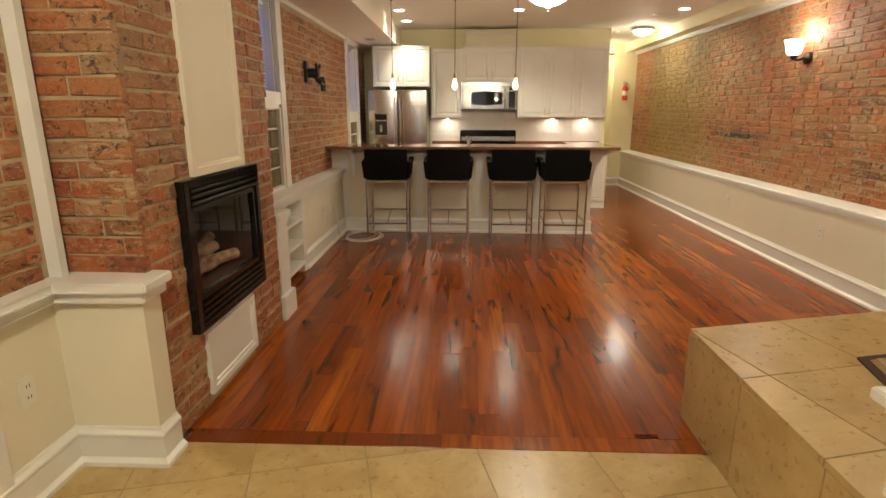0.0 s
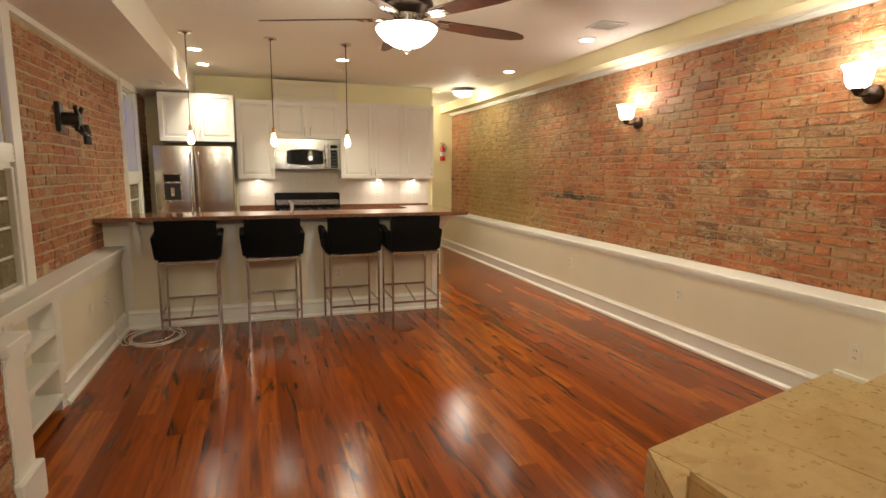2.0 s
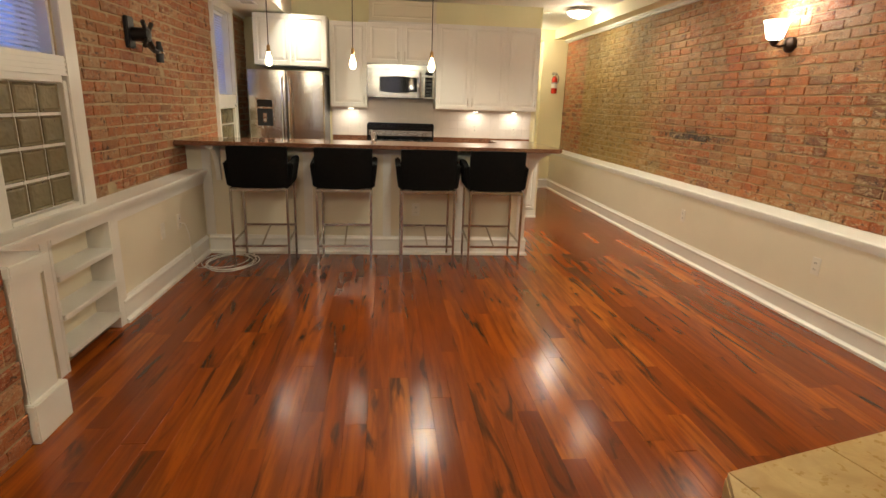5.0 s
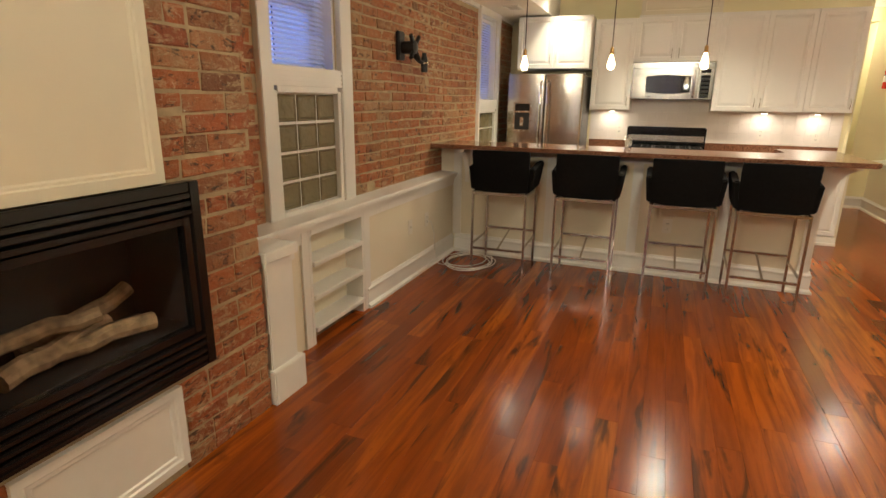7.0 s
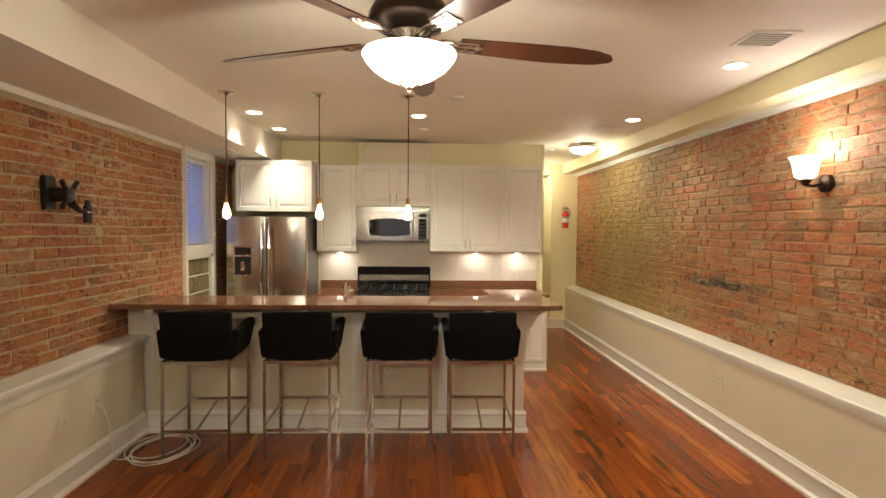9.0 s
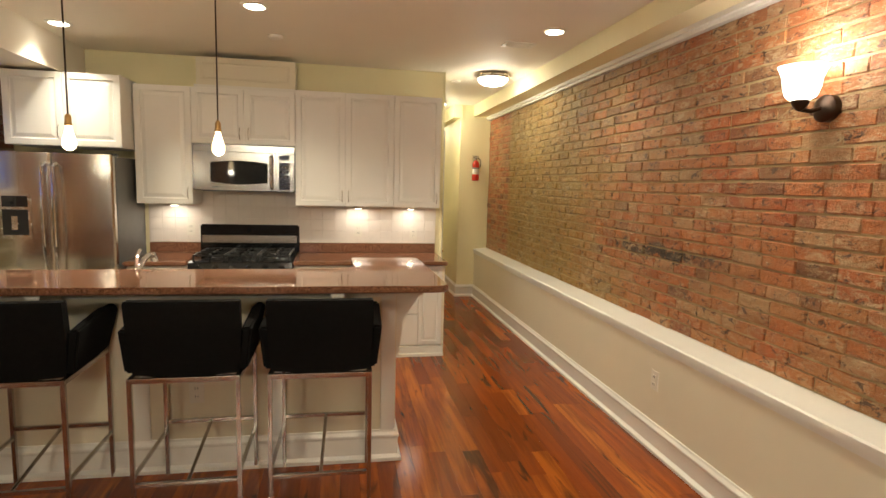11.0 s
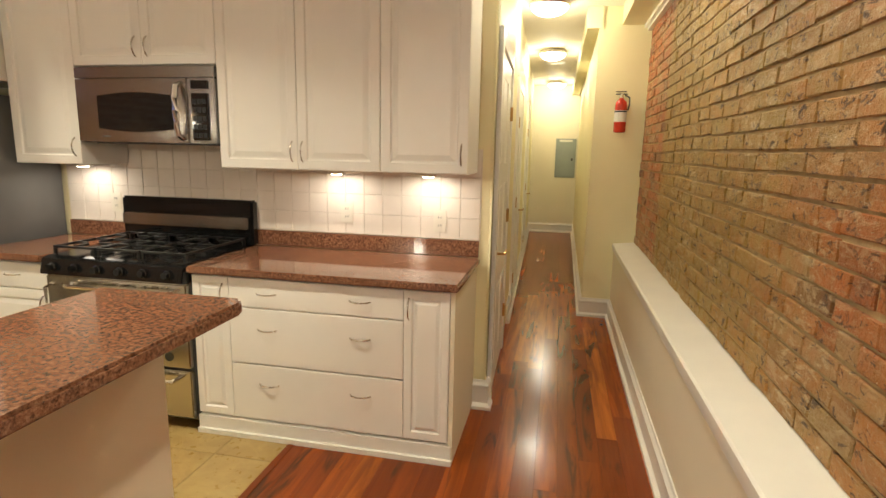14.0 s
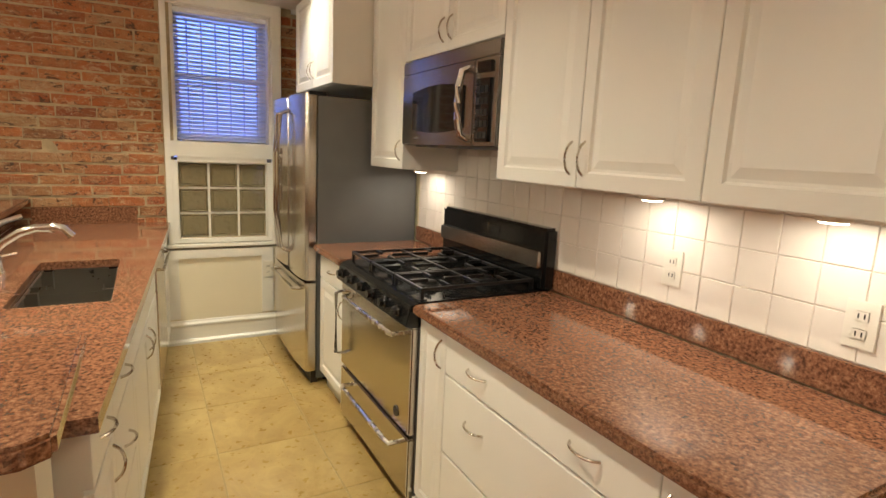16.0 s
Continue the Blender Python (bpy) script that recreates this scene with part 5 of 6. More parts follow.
fan = thing("ceiling_fan", (FAN[0], FAN[1], CEIL), "five-blade ceiling fan with dark walnut blades and a lit glass bowl", "ceiling fan")
c3 = (FAN[0], FAN[1], 0)
part("canopy", lathe(bmesh.new(), [(0.080, CEIL), (0.078, CEIL - 0.02), (0.055, CEIL - 0.05), (0.034, CEIL - 0.075), (0.018, CEIL - 0.08)], c3, 28), "bronze", fan, smooth=True)
part("downrod", lathe(bmesh.new(), [(0.014, CEIL - 0.06), (0.014, 2.46)], c3, 16), "bronze", fan, smooth=True)
part("motor_housing", lathe(bmesh.new(), [(0.02, 2.48), (0.030, 2.462), (0.085, 2.450), (0.140, 2.420), (0.158, 2.385), (0.158, 2.362), (0.140, 2.345), (0.100, 2.330), (0.085, 2.315)], c3, 36), "bronze", fan, smooth=True)
part("switch_housing", lathe(bmesh.new(), [(0.085, 2.318), (0.075, 2.29), (0.07, 2.26), (0.085, 2.248)], c3, 32), "nickel", fan, smooth=True)
part("rim", lathe(bmesh.new(), [(0.05, 2.262), (0.150, 2.256), (0.158, 2.250), (0.150, 2.244)], c3, 40), "nickel", fan, smooth=True)
part("bowl", lathe(bmesh.new(), [(0.150, 2.246), (0.180, 2.243), (0.183, 2.236), (0.172, 2.215), (0.140, 2.180), (0.095, 2.150), (0.055, 2.134), (0.006, 2.128)], c3, 40), "shade", fan, smooth=True)
part("finial", lathe(bmesh.new(), [(0.042, 2.136), (0.040, 2.126), (0.024, 2.118), (0.012, 2.112), (0.010, 2.100), (0.003, 2.096)], c3, 20), "bronze", fan, smooth=True)
for k in range(5):
    a = 14 + 72 * k
    bl = bmesh.new()
    out = [(0.20, -0.046), (0.45, -0.062), (0.66, -0.072), (0.79, -0.066), (0.865, -0.046), (0.892, -0.020), (0.890, 0.004), (0.82, 0.034), (0.62, 0.054), (0.40, 0.052), (0.20, 0.046)]
    prism(bl, out, -0.003, 0.003)
    bmesh.ops.transform(bl, matrix=pose(FAN[0], FAN[1], 2.295, 0, 0, a) @ pose(0, 0, 0, -13), verts=bl.verts[:])
    bd = part("blade", bl, "blade", fan)
    ir = bmesh.new()
    for w_ in (-0.022, 0.0, 0.022):
        tube(ir, [(0.060, w_ * 0.5, -0.030), (0.095, w_ * 0.8, -0.012), (0.135, w_, -0.002), (0.19, w_ * 1.2, -0.007), (0.275, w_ * 1.3, -0.008)], 0.0065, 8)
    box(ir, 0.20, 0.300, -0.036, 0.036, -0.008, -0.0035)
    bmesh.ops.transform(ir, matrix=pose(FAN[0], FAN[1], 2.295, 0, 0, a) @ pose(0, 0, 0, -13), verts=ir.verts[:])
    irn = part("blade_iron", ir, "nickel", fan, smooth=True)
    for q_ in ((0.235, -0.02), (0.235, 0.02), (0.28, 0.0)):
        sc = lathe(bmesh.new(), [(0.0065, -0.0085), (0.005, -0.0115), (0.002, -0.012)], (q_[0], q_[1], 0), 8)
        bmesh.ops.transform(sc, matrix=pose(FAN[0], FAN[1], 2.295, 0, 0, a) @ pose(0, 0, 0, -13), verts=sc.verts[:])
        part("screw", sc, "nickel", irn)

# ceiling fittings
def grille(name, x, y, z, w, h, label):
    o = thing(name, (x, y, z), label, "air vent")
    part("frame", boxes((x - w / 2, x + w / 2, y - h / 2, y - h / 2 + 0.022, z - 0.008, z), (x - w / 2, x + w / 2, y + h / 2 - 0.022, y + h / 2, z - 0.008, z), (x - w / 2, x - w / 2 + 0.022, y - h / 2 + 0.022, y + h / 2 - 0.022, z - 0.008, z), (x + w / 2 - 0.022, x + w / 2, y - h / 2 + 0.022, y + h / 2 - 0.022, z - 0.008, z)), "trim", o)
    part("duct", boxes((x - w / 2 + 0.02, x + w / 2 - 0.02, y - h / 2 + 0.02, y + h / 2 - 0.02, z - 0.002, z - 0.001)), "steel_side", o)
    for k in range(7):
        yy = y - h / 2 + 0.03 + (h - 0.06) * k / 6
        part("louvre", boxes((x - w / 2 + 0.02, x + w / 2 - 0.02, yy - 0.004, yy + 0.004, z - 0.008, z - 0.003)), "trim", o)


grille("ceiling_vent", 2.75, 4.98, CEIL, 0.24, 0.24, "white slatted air vent in the ceiling")
grille("ceiling_vent", 2.78, 7.50, CEIL, 0.24, 0.14, "small white slatted air vent in the ceiling")
grille("soffit_vent", -0.96, 4.38, 2.31, 0.16, 0.34, "white slatted air vent in the soffit")
grille("soffit_vent", -0.95, 7.55, 2.31, 0.16, 0.26, "white slatted air vent in the soffit")
grille("ceiling_vent", 2.66, 13.4, CEIL, 0.24, 0.14, "small white slatted air vent in the hall ceiling")
for x, y in ((1.23, 6.38), (0.98, 7.78), (2.62, 9.05)):
    o = thing("smoke_detector", (x, y, CEIL), "small round white detector on the ceiling", "smoke detector")
    part("cover", lathe(bmesh.new(), [(0.055, CEIL), (0.053, CEIL - 0.014), (0.035, CEIL - 0.022), (0.01, CEIL - 0.023)], (x, y, 0), 24), "trim", o, smooth=True)

# television bracket
tv = thing("television_bracket", (W, 5.46, 1.75), "black swivel television bracket on the brick wall", "wall bracket")
part("wall_plate", boxes((W, W + 0.03, 5.42, 5.52, 1.66, 1.86)), "iron", tv, bevel=0.006)
hub = bmesh.new()
for k in range(4):
    a = radians(45 + 90 * k)
    tube(hub, [(W + 0.12, 5.49, 1.75), (W + 0.125, 5.49 + 0.10 * math.cos(a), 1.75 + 0.11 * math.sin(a))], 0.015, 8)
part("spider", hub, "iron", tv, smooth=True)
part("hub", lathe(bmesh.new(), [(0.045, W + 0.02), (0.045, W + 0.13), (0.025, W + 0.14)], (0, 5.49, 1.75), 20, "x"), "iron", tv, smooth=True)
part("swing_arm", tube(bmesh.new(), [(W + 0.08, 5.50, 1.72), (W + 0.11, 5.60, 1.66), (W + 0.12, 5.66, 1.655)], 0.016, 8), "iron", tv, smooth=True)
part("pivot", lathe(bmesh.new(), [(0.024, 1.585), (0.026, 1.60), (0.026, 1.68), (0.018, 1.70), (0.016, 1.725)], (W + 0.12, 5.67, 0), 16), "dark", tv, smooth=True)
part("collar", lathe(bmesh.new(), [(0.034, 1.645), (0.034, 1.655)], (W + 0.12, 5.67, 0), 20), "chrome", tv)

# extinguisher
ex = thing("fire_extinguisher", (3.24, 10.55, 1.58), "red fire extinguisher with a white label hung on the hall pilaster", "fire extinguisher")
ea = (3.235, 10.55, 0)
part("cylinder", lathe(bmesh.new(), [(0.03, 1.585), (0.045, 1.59), (0.047, 1.60), (0.047, 1.80), (0.040, 1.83), (0.018, 1.85), (0.016, 1.86)], ea, 24), "red", ex, smooth=True)
part("label_band", lathe(bmesh.new(), [(0.0482, 1.67), (0.0482, 1.76)], ea, 24), "label", ex)
part("dark_band", lathe(bmesh.new(), [(0.0487, 1.745), (0.0487, 1.757)], ea, 24), "dark", ex)
part("valve", lathe(bmesh.new(), [(0.018, 1.86), (0.018, 1.885), (0.010, 1.895)], ea, 14), "nickel", ex)
part("grip", boxes((3.19, 3.28, 10.54, 10.56, 1.885, 1.893), (3.19, 3.27, 10.54, 10.56, 1.905, 1.912)), "dark", ex)
part("hose", tube(bmesh.new(), [(3.26, 10.54, 1.88), (3.295, 10.53, 1.86), (3.295, 10.52, 1.80), (3.285, 10.52, 1.76)], 0.006, 8), "dark", ex, smooth=True)
part("wall_hook", boxes((3.225, 3.245, 10.58, 10.62, 1.80, 1.86)), "dark", ex)

# electrical panel
ep = thing("breaker_panel", (2.88, 15.8, 1.33), "grey metal electrical panel on the end wall", "electrical panel")
part("cabinet_frame", boxes((2.70, 3.05, 15.785, 15.80, 0.99, 1.67)), "grey", ep, bevel=0.003)
part("door", boxes((2.72, 3.03, 15.776, 15.785, 1.02, 1.60)), "grey", ep, bevel=0.003)
part("latch", boxes((2.97, 3.0, 15.77, 15.777, 1.29, 1.33)), "dark", ep)
part("label_strip", boxes((2.76, 2.98, 15.780, 15.785, 1.615, 1.65)), "label", ep)

# hall doors
def hall_door(name, y0, y1, x0, x1, label, hinge_far=True):
    """On the slightly slanted hall wall, between two points of its face."""
    ang = math.degrees(math.atan2(x1 - x0, y1 - y0))
    o = tagged(thing(name, (x0, y0, 0), label, "door"), kind="structure")
    L = math.hypot(x1 - x0, y1 - y0)
    q = lambda b_: turned(b_, x0, y0, 0, 90 - ang)
    h = 1.95
    part("door_frame", q(boxes((-0.085, 0.0, -0.022, 0.01, 0, h + 0.09), (L, L + 0.085, -0.022, 0.01, 0, h + 0.09), (0, L, -0.022, 0.01, h, h + 0.09))), "trim", o, bevel=0.004)
    part("door_leaf", q(boxes((0.004, L - 0.004, -0.012, 0.0, 0.008, h - 0.004))), "trim", o)
    for z0, z1 in ((0.16, 0.62), (0.76, 1.22), (1.34, 1.82)):
        for a, b2 in ((0.09, L / 2 - 0.04), (L / 2 + 0.04, L - 0.09)):
            bm = rings(b2 - a, z1 - z0, [(0, 0.01), (0, 0.0), (0.012, 0.004), (0.02, 0.004), (0.035, 0.0)])
            bmesh.ops.translate(bm, vec=(a, -0.0165, z0), verts=bm.verts[:])
            part("door_panel", q(bm), "trim", o)
    hx = L - 0.01 if hinge_far else 0.01
    for z in (0.30, 0.98, 1.66):
        part("hinge", q(boxes((hx - 0.012, hx + 0.012, -0.030, -0.012, z - 0.045, z + 0.045))), "brass", o)
    kx = 0.06 if hinge_far else L - 0.06
    kn = tube(bmesh.new(), [(kx, -0.012, 0.84), (kx, -0.06, 0.84), (kx + 0.09, -0.062, 0.842)], 0.008, 8)
    part("door_handle", q(kn), "brass", o, smooth=True)
    return o


hall_door("door_1", 8.80, 9.60, 2.4385, 2.419, "white panelled closet door in the hall")
hall_door("door_2", 10.6, 11.4, 2.395, 2.376, "white panelled door in the hall", False)
hall_door("door_3", 12.9, 13.7, 2.34, 2.321, "white panelled door at the end of the hall", False)

# loose coil of cable
co = bmesh.new()
rng = random.Random(4)
pts = [(-1.125, 5.72, 0.41), (-1.09, 5.73, 0.40), (-1.075, 5.76, 0.30), (-1.08, 5.80, 0.12), (-1.05, 5.80, 0.02), (-1.0, 5.82, 0.012)]
for k in range(96):
    a = radians(200 + k * 18)
    turn = k / 20
    rx, ry = 0.19 + 0.02 * math.sin(turn * 2.3), 0.24 + 0.025 * math.sin(turn * 1.7 + 1)
    pts.append((-0.85 + rx * math.cos(a) + 0.035 * math.sin(turn * 1.9), 6.0 + ry * math.sin(a) + 0.04 * math.cos(turn * 2.6), 0.007 + 0.0045 * turn))
tube(co, pts, 0.0035, 6)
solid("cable_coil", co, "label", "loose coil of white cable on the floor by the bar", "cable", smooth=True)

# coat rack, access panel
_d = Vector((3.02 - 3.27, 1.85 - 2.98, 0)).normalized()
_nrm = Vector((_d.y, -_d.x, 0))
def on_slant(s, out, z):
    """A point on the smooth wall: s metres back from its far corner."""
    return Vector((3.27, 2.98, 0)) + _d * s + _nrm * out + Vector((0, 0, z))


rk = thing("coat_rack", tuple(on_slant(0.5, 0.03, 2.05)), "black rounded coat rack with chrome rings on the smooth wall", "coat rack")
sgn = 1 if _nrm.x < 0 else -1
for k in range(7):
    a, c = on_slant(0.10 + 0.125 * k, sgn * 0.035, 2.05), on_slant(0.10 + 0.125 * k + 0.112, sgn * 0.035, 2.05)
    part("grip_section", tube(bmesh.new(), [a, c], 0.027, 14), "dark", rk)
    e = on_slant(0.10 + 0.125 * k + 0.125, sgn * 0.035, 2.05)
    part("ring", tube(bmesh.new(), [c, e], 0.029, 14), "chrome", rk)
ap_c = [on_slant(s, sgn * 0.004, z) for s, z in ((0.80, 1.315), (1.25, 1.315), (1.25, 1.615), (0.80, 1.615))]
bm = bmesh.new()
base = [bm.verts.new(p) for p in ap_c]
top_ = [bm.verts.new(p + _nrm * sgn * 0.008) for p in ap_c]
bm.faces.new(base[::-1]), bm.faces.new(top_)
for k in range(4):
    bm.faces.new((base[k], base[(k + 1) % 4], top_[(k + 1) % 4], top_[k]))
solid("access_panel", bm, "cream", "cream painted access panel flush in the smooth wall", "access panel", kind="structure", bevel=0.002)

# newel at the landing
nw = tagged(thing("newel", (1.50, 1.12, 0.44), "white painted square newel with a capped pedestal", "newel post"), kind="structure")
part("pedestal", boxes((1.385, 1.68, 0.90, 1.265, 0.44, 0.66)), "trim", nw, bevel=0.004)
part("pedestal_panel", turned(rings(0.26, 0.16, [(0, 0.01), (0, 0.0), (0.008, 0.0), (0.014, 0.006)]), 1.376, 1.22, 0.47, -90), "trim", nw)
part("cap", boxes((1.335, 1.70, 0.88, 1.31, 0.69, 0.725), (1.36, 1.69, 0.89, 1.285, 0.66, 0.69)), "trim", nw, bevel=0.006)
part("post", boxes((1.50, 1.68, 0.93, 1.22, 0.725, 1.5)), "cream", nw, bevel=0.004)

# rug
rg = thing("rug", (2.55, 1.7, 0.44), "patterned wool rug with a dark brown border on the landing", "rug")
def rugm(u0, u1, v0, v1, z0, z1):
    """u runs from the front left corner along the far edge, v towards the street."""
    o_ = Vector((1.87, 2.07, 0))
    du, dv = Vector((0.83, 0.20, 0)).normalized(), Vector((-0.20, -0.83, 0)).normalized()
    bm = bmesh.new()
    pts4 = [o_ + du * a + dv * b2 for a, b2 in ((u0, v0), (u0, v1), (u1, v1), (u1, v0))]
    return prism(bm, [(q_.x, q_.y) for q_ in pts4], z0, z1)


Z = 0.4405
part("border", rugm(0, 1.0, 0, 1.5, Z, Z + 0.008), "rug_brown", rg)
part("field", rugm(0.04, 0.96, 0.04, 1.45, Z + 0.008, Z + 0.0105), "rug_tan", rg)
for u0, u1, v0, v1, mm in ((0.07, 0.10, 0.04, 1.4, "rug_pale"), (0.45, 0.48, 0.04, 0.55, "rug_red"), (0.68, 0.76, 0.22, 0.40, "rug_green"), (0.80, 0.92, 0.28, 0.40, "rug_red"), (0.66, 0.76, 0.401, 0.72, "rug_brown"), (0.48, 0.655, 0.55, 0.85, "rug_green"), (0.28, 0.45, 0.60, 0.90, "rug_red"), (0.80, 0.93, 0.55, 0.75, "rug_pale"), (0.10, 0.27, 0.80, 1.1, "rug_pale"), (0.55, 0.75, 0.95, 1.2, "rug_red")):
    part("block", rugm(u0, u1, v0, v1, Z + 0.0105, Z + 0.0118 + 0.0002 * len(mm)), mm, rg)


# ---- pieces: planks, tiles, bricks ----
def piece(name, mesh, parent, at, rz=0.0, scale=(1, 1, 1)):
    ob = new(name, mesh)
    ob.parent = parent
    ob.matrix_basis = Matrix.LocRotScale(at, Euler((0, 0, rz)), scale)
    return ob


def chamfered(sx, sy, sz, c, wob=0.0, rg_=None):
    """A piece from 0 to (sx, sy), its top at z = 0, the top edges chamfered."""
    bm = bmesh.new()
    lo_ = [bm.verts.new(p) for p in ((0, 0, -sz), (sx, 0, -sz), (sx, sy, -sz), (0, sy, -sz))]
    md = [bm.verts.new(p) for p in ((0, 0, -c), (sx, 0, -c), (sx, sy, -c), (0, sy, -c))]
    tp = [bm.verts.new(p) for p in ((c, c, 0), (sx - c, c, 0), (sx - c, sy - c, 0), (c, sy - c, 0))]
    if wob:
        for v in (*md, *tp):
            v.co += Vector((rg_.uniform(-wob, wob), rg_.uniform(-wob, wob), rg_.uniform(-wob, wob)))
    for a, b_ in ((lo_, md), (md, tp)):
        for k in range(4):
            bm.faces.new((a[k], a[(k + 1) % 4], b_[(k + 1) % 4], b_[k]))
    bm.faces.new(tp)
    return bm


def to_mesh(bm, name, material):
    me = bpy.data.meshes.new(name)
    bm.to_mesh(me)
    bm.free()
    me.materials.append(M[material])
    return me


class Stuff:
    """Gathers pieces into one mesh."""
    def __init__(self):
        self.v, self.f = [], []

    def put(self, mesh, m):
        k = len(self.v)
        self.v += [tuple(m @ v.co) for v in mesh.vertices]
        self.f += [tuple(k + i for i in p.vertices) for p in mesh.polygons]

    def done(self, name, material, parent, label=""):
        me = bpy.data.meshes.new(name)
        me.from_pydata(self.v, [], self.f)
        me.materials.append(M[material])
        ob = new(name, me)
        ob.parent = parent
        return tagged(ob, label=label, kind="stuff")


# wooden floor
floor = tagged(new("floor"), "glossy red-brown tiger mahogany plank floor", kind="structure")
rng = random.Random(11)
PW = 0.098
plank_cache = {}
rest = Stuff()
count = 0


def wood_spans(x):
    """Where the floor is wooden along y for a plank that starts at x."""
    xm = x + PW / 2
    if xm < 1.575:
        s_ = [(2.16, 6.34)]
        if xm < -1.1 + 0.05:
            s_ = [(3.4, 6.34)]
        return s_
    if xm < 2.25:
        return [(2.16, 8.10)]
    if xm < 3.03:
        return [(2.16, 15.8)]
    return [(2.16, 10.64)]


x = -1.18
while x < 3.28:
    for y0, y1 in wood_spans(x):
        y = y0 - rng.uniform(0, 0.7)
        while y < y1:
            L = round(rng.choice((0.45, 0.7, 0.9, 1.2, 1.5, 1.8, 2.1)), 2)
            a, b_ = max(y, y0), min(y + L, y1)
            y += L
            if b_ - a < 0.05:
                continue
            ln = round(b_ - a, 2)
            if ln not in plank_cache:
                plank_cache[ln] = to_mesh(chamfered(PW - 0.0003, ln - 0.0004, 0.018, 0.0005), "plank", "wood")
            if a < 7.4 and count < 300:
                piece("plank", plank_cache[ln], floor, (x, a, 0.0))
                count += 1
            else:
                rest.put(plank_cache[ln], Matrix.Translation((x, a, 0.0)))
    x += PW
rest.done("planks", "wood", floor)
edge = to_mesh(chamfered(1.12, 0.098, 0.018, 0.001), "plank", "wood")
for k in range(2):
    ob = piece("plank", edge, floor, (-0.90 + k * 1.12, 2.06, 0.0006))
# stretch of border plank by the steps
fixed("threshold", boxes((1.34, 1.36, 2.06, 2.4, -0.02, 0.001)), "wood")
fixed("plank_edge", boxes((1.571, 1.60, 7.02, 8.05, -0.018, 0.003)), "wood", "narrow wooden border to the kitchen tile")


def tiled(name, parent, material, thick, cells, at=(0, 0, 0)):
    """cells: (x0, x1, y0, y1) laid flat with their tops at z = at.z."""
    for x0, x1, y0, y1 in cells:
        key = (round(x1 - x0, 3), round(y1 - y0, 3), material)
        if key not in plank_cache:
            plank_cache[key] = to_mesh(chamfered(x1 - x0, y1 - y0, thick, 0.0012), name, material)
        piece(name, plank_cache[key], parent, (x0 + at[0], y0 + at[1], at[2]))


def cells(xs, ys, g=0.0035):
    return [(a + g, b_ - g, c + g, d - g) for a, b_ in zip(xs, xs[1:]) for c, d in zip(ys, ys[1:]) if b_ - a > 0.03 and d - c > 0.03]


tf = tagged(new("tile_floor"), "beige stone-look floor tiles with pale joints", kind="structure")
fixed("tile_bed", boxes((-1.25, 1.34, S, 2.055, -0.03, -0.0025), (-1.25, 1.572, 6.6, N, -0.03, -0.0025)), "grout_dark")
kf = tagged(new("kitchen_floor"), "beige stone-look kitchen floor tiles", kind="structure")
tiled("floor_tile", kf, "tile_kitchen", 0.02, cells([-1.25, -0.63, -0.17, 0.32, 0.80, 1.28, 1.572], [6.95, 7.44, 7.88, 8.34, 8.68]))

# landing tiles: laid along the slanted edge
land = tagged(new("landing_tiles"), "beige tiles on the landing and its riser", kind="structure")
ux, uy = Vector((1.88, 0.48, 0)).normalized(), Vector((-0.48, 1.88, 0)).normalized()


def clip(poly, nx, ny, c):
    """The part of a polygon where nx x + ny y <= c."""
    out_ = []
    for p, q_ in zip(poly, poly[1:] + poly[:1]):
        fp, fq = nx * p[0] + ny * p[1] - c, nx * q_[0] + ny * q_[1] - c
        if fp <= 0:
            out_.append(p)
        if fp * fq < 0:
            s_ = fp / (fp - fq)
            out_.append((p[0] + (q_[0] - p[0]) * s_, p[1] + (q_[1] - p[1]) * s_))
    return out_


def poly_tiles(outline, origin, z, thick, size=0.46, g=0.003, name="landing_tile", parent=land):
    for i in range(-6, 8):
        for j in range(-10, 4):
            sq = [origin + ux * (size * (i + a) + s1 * g) + uy * (size * (j + b_) + s2 * g) for a, b_, s1, s2 in ((0, 0, 1, 1), (1, 0, -1, 1), (1, 1, -1, -1), (0, 1, 1, -1))]
            poly = [(p.x, p.y) for p in sq]
            for (x0, y0), (x1, y1) in zip(outline, outline[1:] + outline[:1]):
                nx, ny = y1 - y0, x0 - x1
                if poly:
                    poly = clip(poly, -nx, -ny, -(nx * x0 + ny * y0))
            if len(poly) >= 3:
                area = abs(sum(a[0] * b_[1] - b_[0] * a[1] for a, b_ in zip(poly, poly[1:] + poly[:1]))) / 2
                if area > 0.002:
                    c_ = (sum(p[0] for p in poly) / len(poly), sum(p[1] for p in poly) / len(poly))
                    bm = bmesh.new()
                    prism(bm, [(p[0] - c_[0], p[1] - c_[1]) for p in poly], -thick, 0)
                    bmesh.ops.recalc_face_normals(bm, faces=bm.faces[:])
                    piece(name, to_mesh(bm, name, "tile"), parent, (*c_, z))


poly_tiles([(1.335, 2.36), (3.24, 2.85), (3.02, 1.85), (2.80, 0.86), (2.55, S), (1.335, S)][::1], Vector((1.335, 2.36, 0)), 0.44, 0.024)
poly_tiles([(-1.25, 2.056), (1.34, 2.056), (1.34, S), (-1.25, S)], Vector((-0.53, 1.86, 0)), 0.0, 0.02, name="floor_tile", parent=tf)
poly_tiles([(1.37, 2.375), (1.59, 2.85), (3.29, 3.27), (3.29, 2.87)], Vector((1.59, 2.85, 0)), 0.22, 0.024)
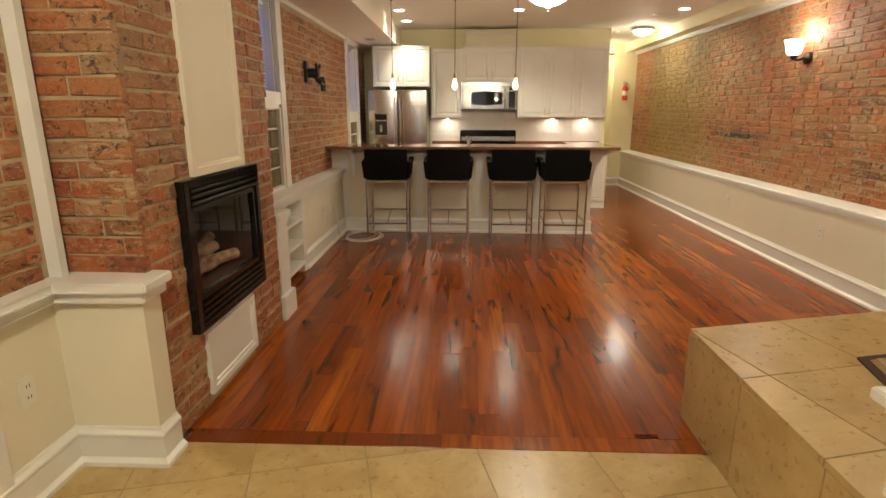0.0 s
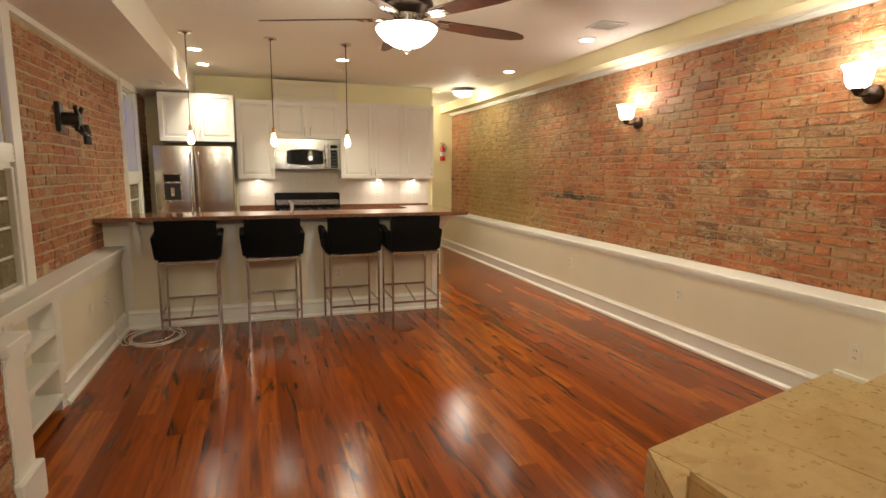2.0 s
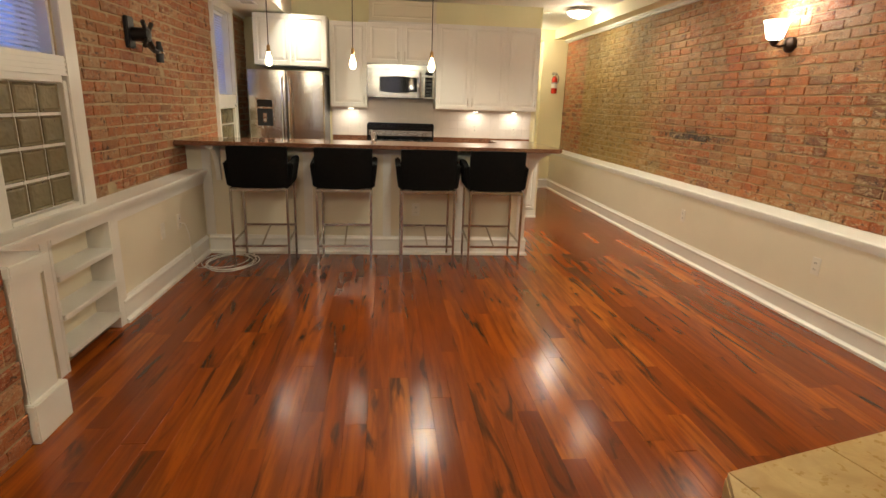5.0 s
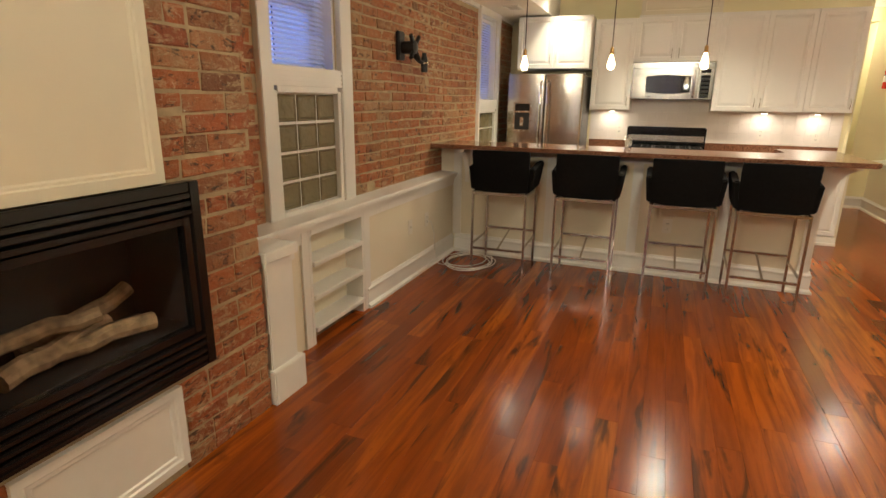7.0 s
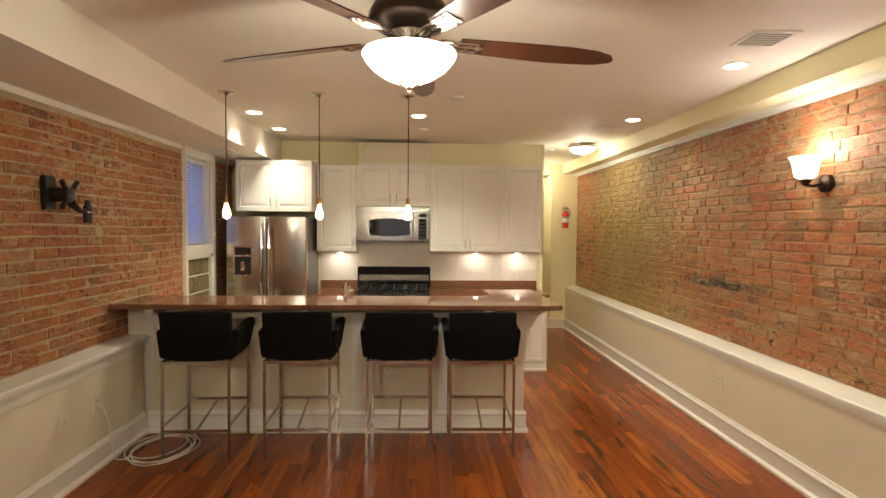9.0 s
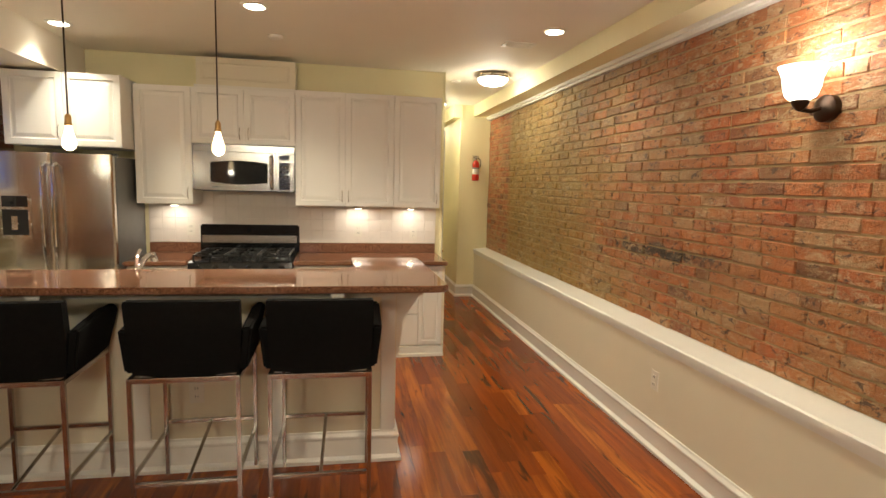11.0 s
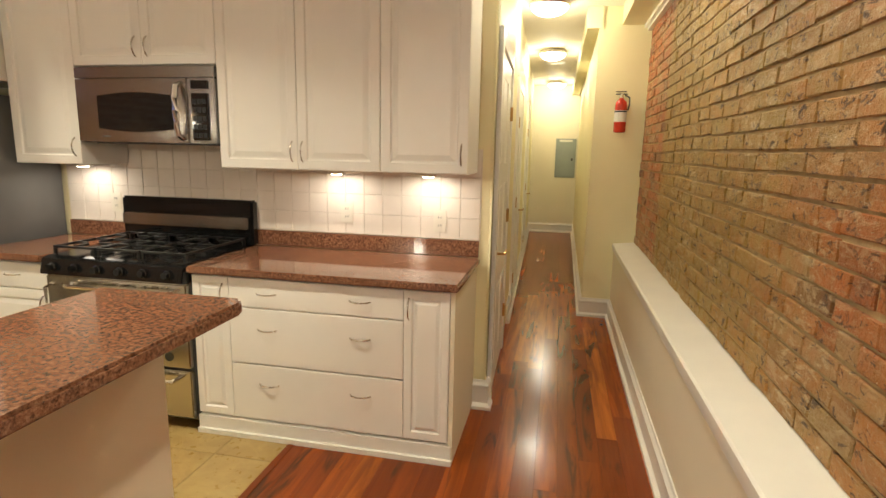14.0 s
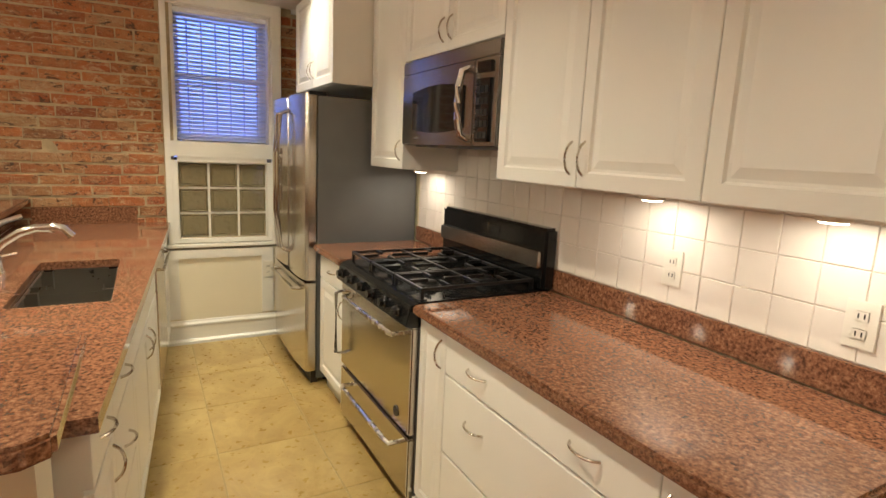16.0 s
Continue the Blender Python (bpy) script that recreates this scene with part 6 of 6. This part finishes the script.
# riser tiles along the aisle
ys = [2.355, 1.885, 1.40, 0.94, 0.48, 0.0, -0.5, -0.96, S]
for a, b_ in zip(ys, ys[1:]):
    bm = boxes((-0.012, 0.012, b_ - a + 0.005, -0.003, 0.0, 0.411))
    bmesh.ops.recalc_face_normals(bm, faces=bm.faces[:])
    piece("riser_tile", to_mesh(bm, "riser_tile", "tile"), land, (1.348, a, 0.002))
bm = prism(bmesh.new(), [(1.36, 2.352), (3.27, 2.838), (3.27, 2.858), (1.34, 2.370)], 0.22, 0.412)
fixed("riser", bm, "tile", "beige tiled riser of the landing")
bm = prism(bmesh.new(), [(1.385, 2.36), (1.592, 2.835), (3.27, 3.25), (3.27, 3.262), (1.585, 2.85), (1.37, 2.37)], 0.0, 0.195)
fixed("riser", bm, "tile", "beige tiled riser of the lower step")

# wall tiles of the splashback
sp = tagged(new("splash_tiles"), "square white ceramic tiles over the worktop", kind="structure")
T = 0.108
xs = [-0.215]
while xs[-1] < 2.375:
    xs.append(min(2.378, xs[-1] + T))
zs = [0.940, 1.055, 1.163, 1.271, 1.379, 1.42]
tc = {}
for a, b_ in zip(xs, xs[1:]):
    for c_, d in zip(zs, zs[1:]):
        if b_ - a < 0.02 or (c_ > 1.29 and not 0.2 < a < 1.05):
            continue
        key = (round(b_ - a, 3), round(d - c_, 3))
        if key not in tc:
            bm = chamfered(b_ - a - 0.003, d - c_ - 0.003, 0.007, 0.0015)
            bmesh.ops.rotate(bm, cent=(0, 0, 0), matrix=Euler((radians(90), 0, 0)).to_matrix(), verts=bm.verts[:])
            tc[key] = to_mesh(bm, "wall_tile", "wall_tile")
        piece("wall_tile", tc[key], sp, (a + 0.0015, N - 0.0105, c_ + 0.0015))


# bricks
def brickwork(name, material, length, z0, z1, course, place_, seed, keep, label, holes=(), near=None, bl=0.197, joint=0.0105, header_every=0):
    """Bricks on a vertical face. place_(s, z) gives the pose of a brick whose face's lower left corner is there; s runs along the wall."""
    rg_ = random.Random(seed)
    top = tagged(new(name), label, kind="structure")
    cache, rest_, made = {}, Stuff(), 0
    row, z = 0, z0
    while z < z1 - 0.02:
        h = min(course - joint, z1 - z)
        s = -rg_.choice((0, 0.5, 0.25)) * bl if row % 2 else -bl * 0.5 * (row % 2)
        s += rg_.uniform(-0.03, 0.0)
        while s < length:
            L = bl * (0.5 if rg_.random() < 0.16 or (header_every and row % header_every == 3) else 1.0) * rg_.choice((0.96, 1.0, 1.03))
            a, b_ = max(0, s), min(length, s + L)
            s += L + joint * 0.55
            for h0, h1, g0, g1 in holes:
                if z + h > g0 + 0.01 and z < g1 - 0.01:
                    if a < h0 < b_ <= h1 + 0.001 or (a < h0 and b_ > h0 and b_ <= h1):
                        b_ = h0
                    elif a >= h0 and a < h1:
                        a = min(b_, h1)
                    elif a < h0 and b_ > h1:
                        b_ = h0
            ln = round(b_ - a, 2)
            if ln < 0.025:
                continue
            key = (ln, round(h, 3), rg_.randrange(6))
            if key not in cache:
                cache[key] = to_mesh(chamfered(ln, h, 0.03, 0.0042, 0.0034, rg_), "brick", material)
            wave = 0.010 * noise.noise(Vector((a * 0.9, z * 2.0, seed)))
            m = place_(a, z + wave) @ Matrix.Translation((0, rg_.uniform(-0.002, 0.002), rg_.uniform(-0.0045, 0.0015))) @ Matrix.Rotation(radians(rg_.uniform(-0.5, 0.5)), 4, "Z")
            if made < 300 and (near is None or near(a, z)):
                ob = new("brick", cache[key])
                ob.parent = top
                ob.matrix_basis = m
                made += 1
            else:
                rest_.put(cache[key], m)
        z += course
        row += 1
    if rest_.v:
        rest_.done("bricks", material, top)


def facing(px, py, ax, ay):
    """A wall face that starts at (px, py) and runs along (ax, ay), with its outside to the right of the run."""
    def place_(s, z):
        u = Vector((ax, ay, 0))
        w_ = Vector((0, 0, 1))
        n = u.cross(w_)
        m = Matrix((u, w_, n)).transposed().to_4x4()
        m.translation = Vector((px, py, 0)) + u * s + w_ * z
        return m
    return place_


brickwork("brick_face_east", "brick_east", 7.62, 0.680, 2.40, 0.0685, facing(E, 10.60, 0, -1), 3, 300, "old exposed red brick with smeared mortar, ochre paint traces and a sooty streak", near=lambda s, z: 3.0 < s < 5.7)
brickwork("brick_face_west", "brick_west", 2.545, 0.755, 2.27, 0.068, facing(W, 4.77, 0, 1), 5, 300, "old exposed red-brown brick between the windows")
brickwork("brick_face_kitchen", "brick_west", 0.60, 0.70, 2.27, 0.068, facing(W, 8.07, 0, 1), 6, 300, "old exposed brick beside the fridge")
brickwork("brick_face_chimney", "brick_west", 1.45, 0.005, 2.20, 0.0735, facing(-0.92, 2.0, 0, 1), 7, 300, "old exposed red brick on the chimney breast", holes=((0.28, 1.12, 0.40, 1.11), (0.38, 0.96, 0.0, 0.41), (0.42, 1.0, 1.08, 2.3)))
brickwork("brick_face_chimney_side", "brick_west", 0.33, 0.785, 2.20, 0.0735, facing(-1.25, 1.99, 1, 0), 8, 300, "old exposed red brick on the side of the chimney breast")
brickwork("brick_face_front", "brick_west", 3.3, 0.785, 2.20, 0.0735, facing(W + 0.001, S, 0, 1), 9, 300, "old exposed red brick beside the chimney breast", near=lambda s, z: s > 2.0)
brickwork("brick_face_chimney_far", "brick_west", 0.31, 0.74, 2.20, 0.0735, facing(-0.93, 3.45, -1, 0), 10, 300, "old exposed red brick on the far side of the chimney breast")
brickwork("brick_face_recess", "brick_west", 0.40, 0.755, 2.27, 0.0735, facing(W, 3.5, 0, 1), 12, 300, "old exposed red brick beside the window")
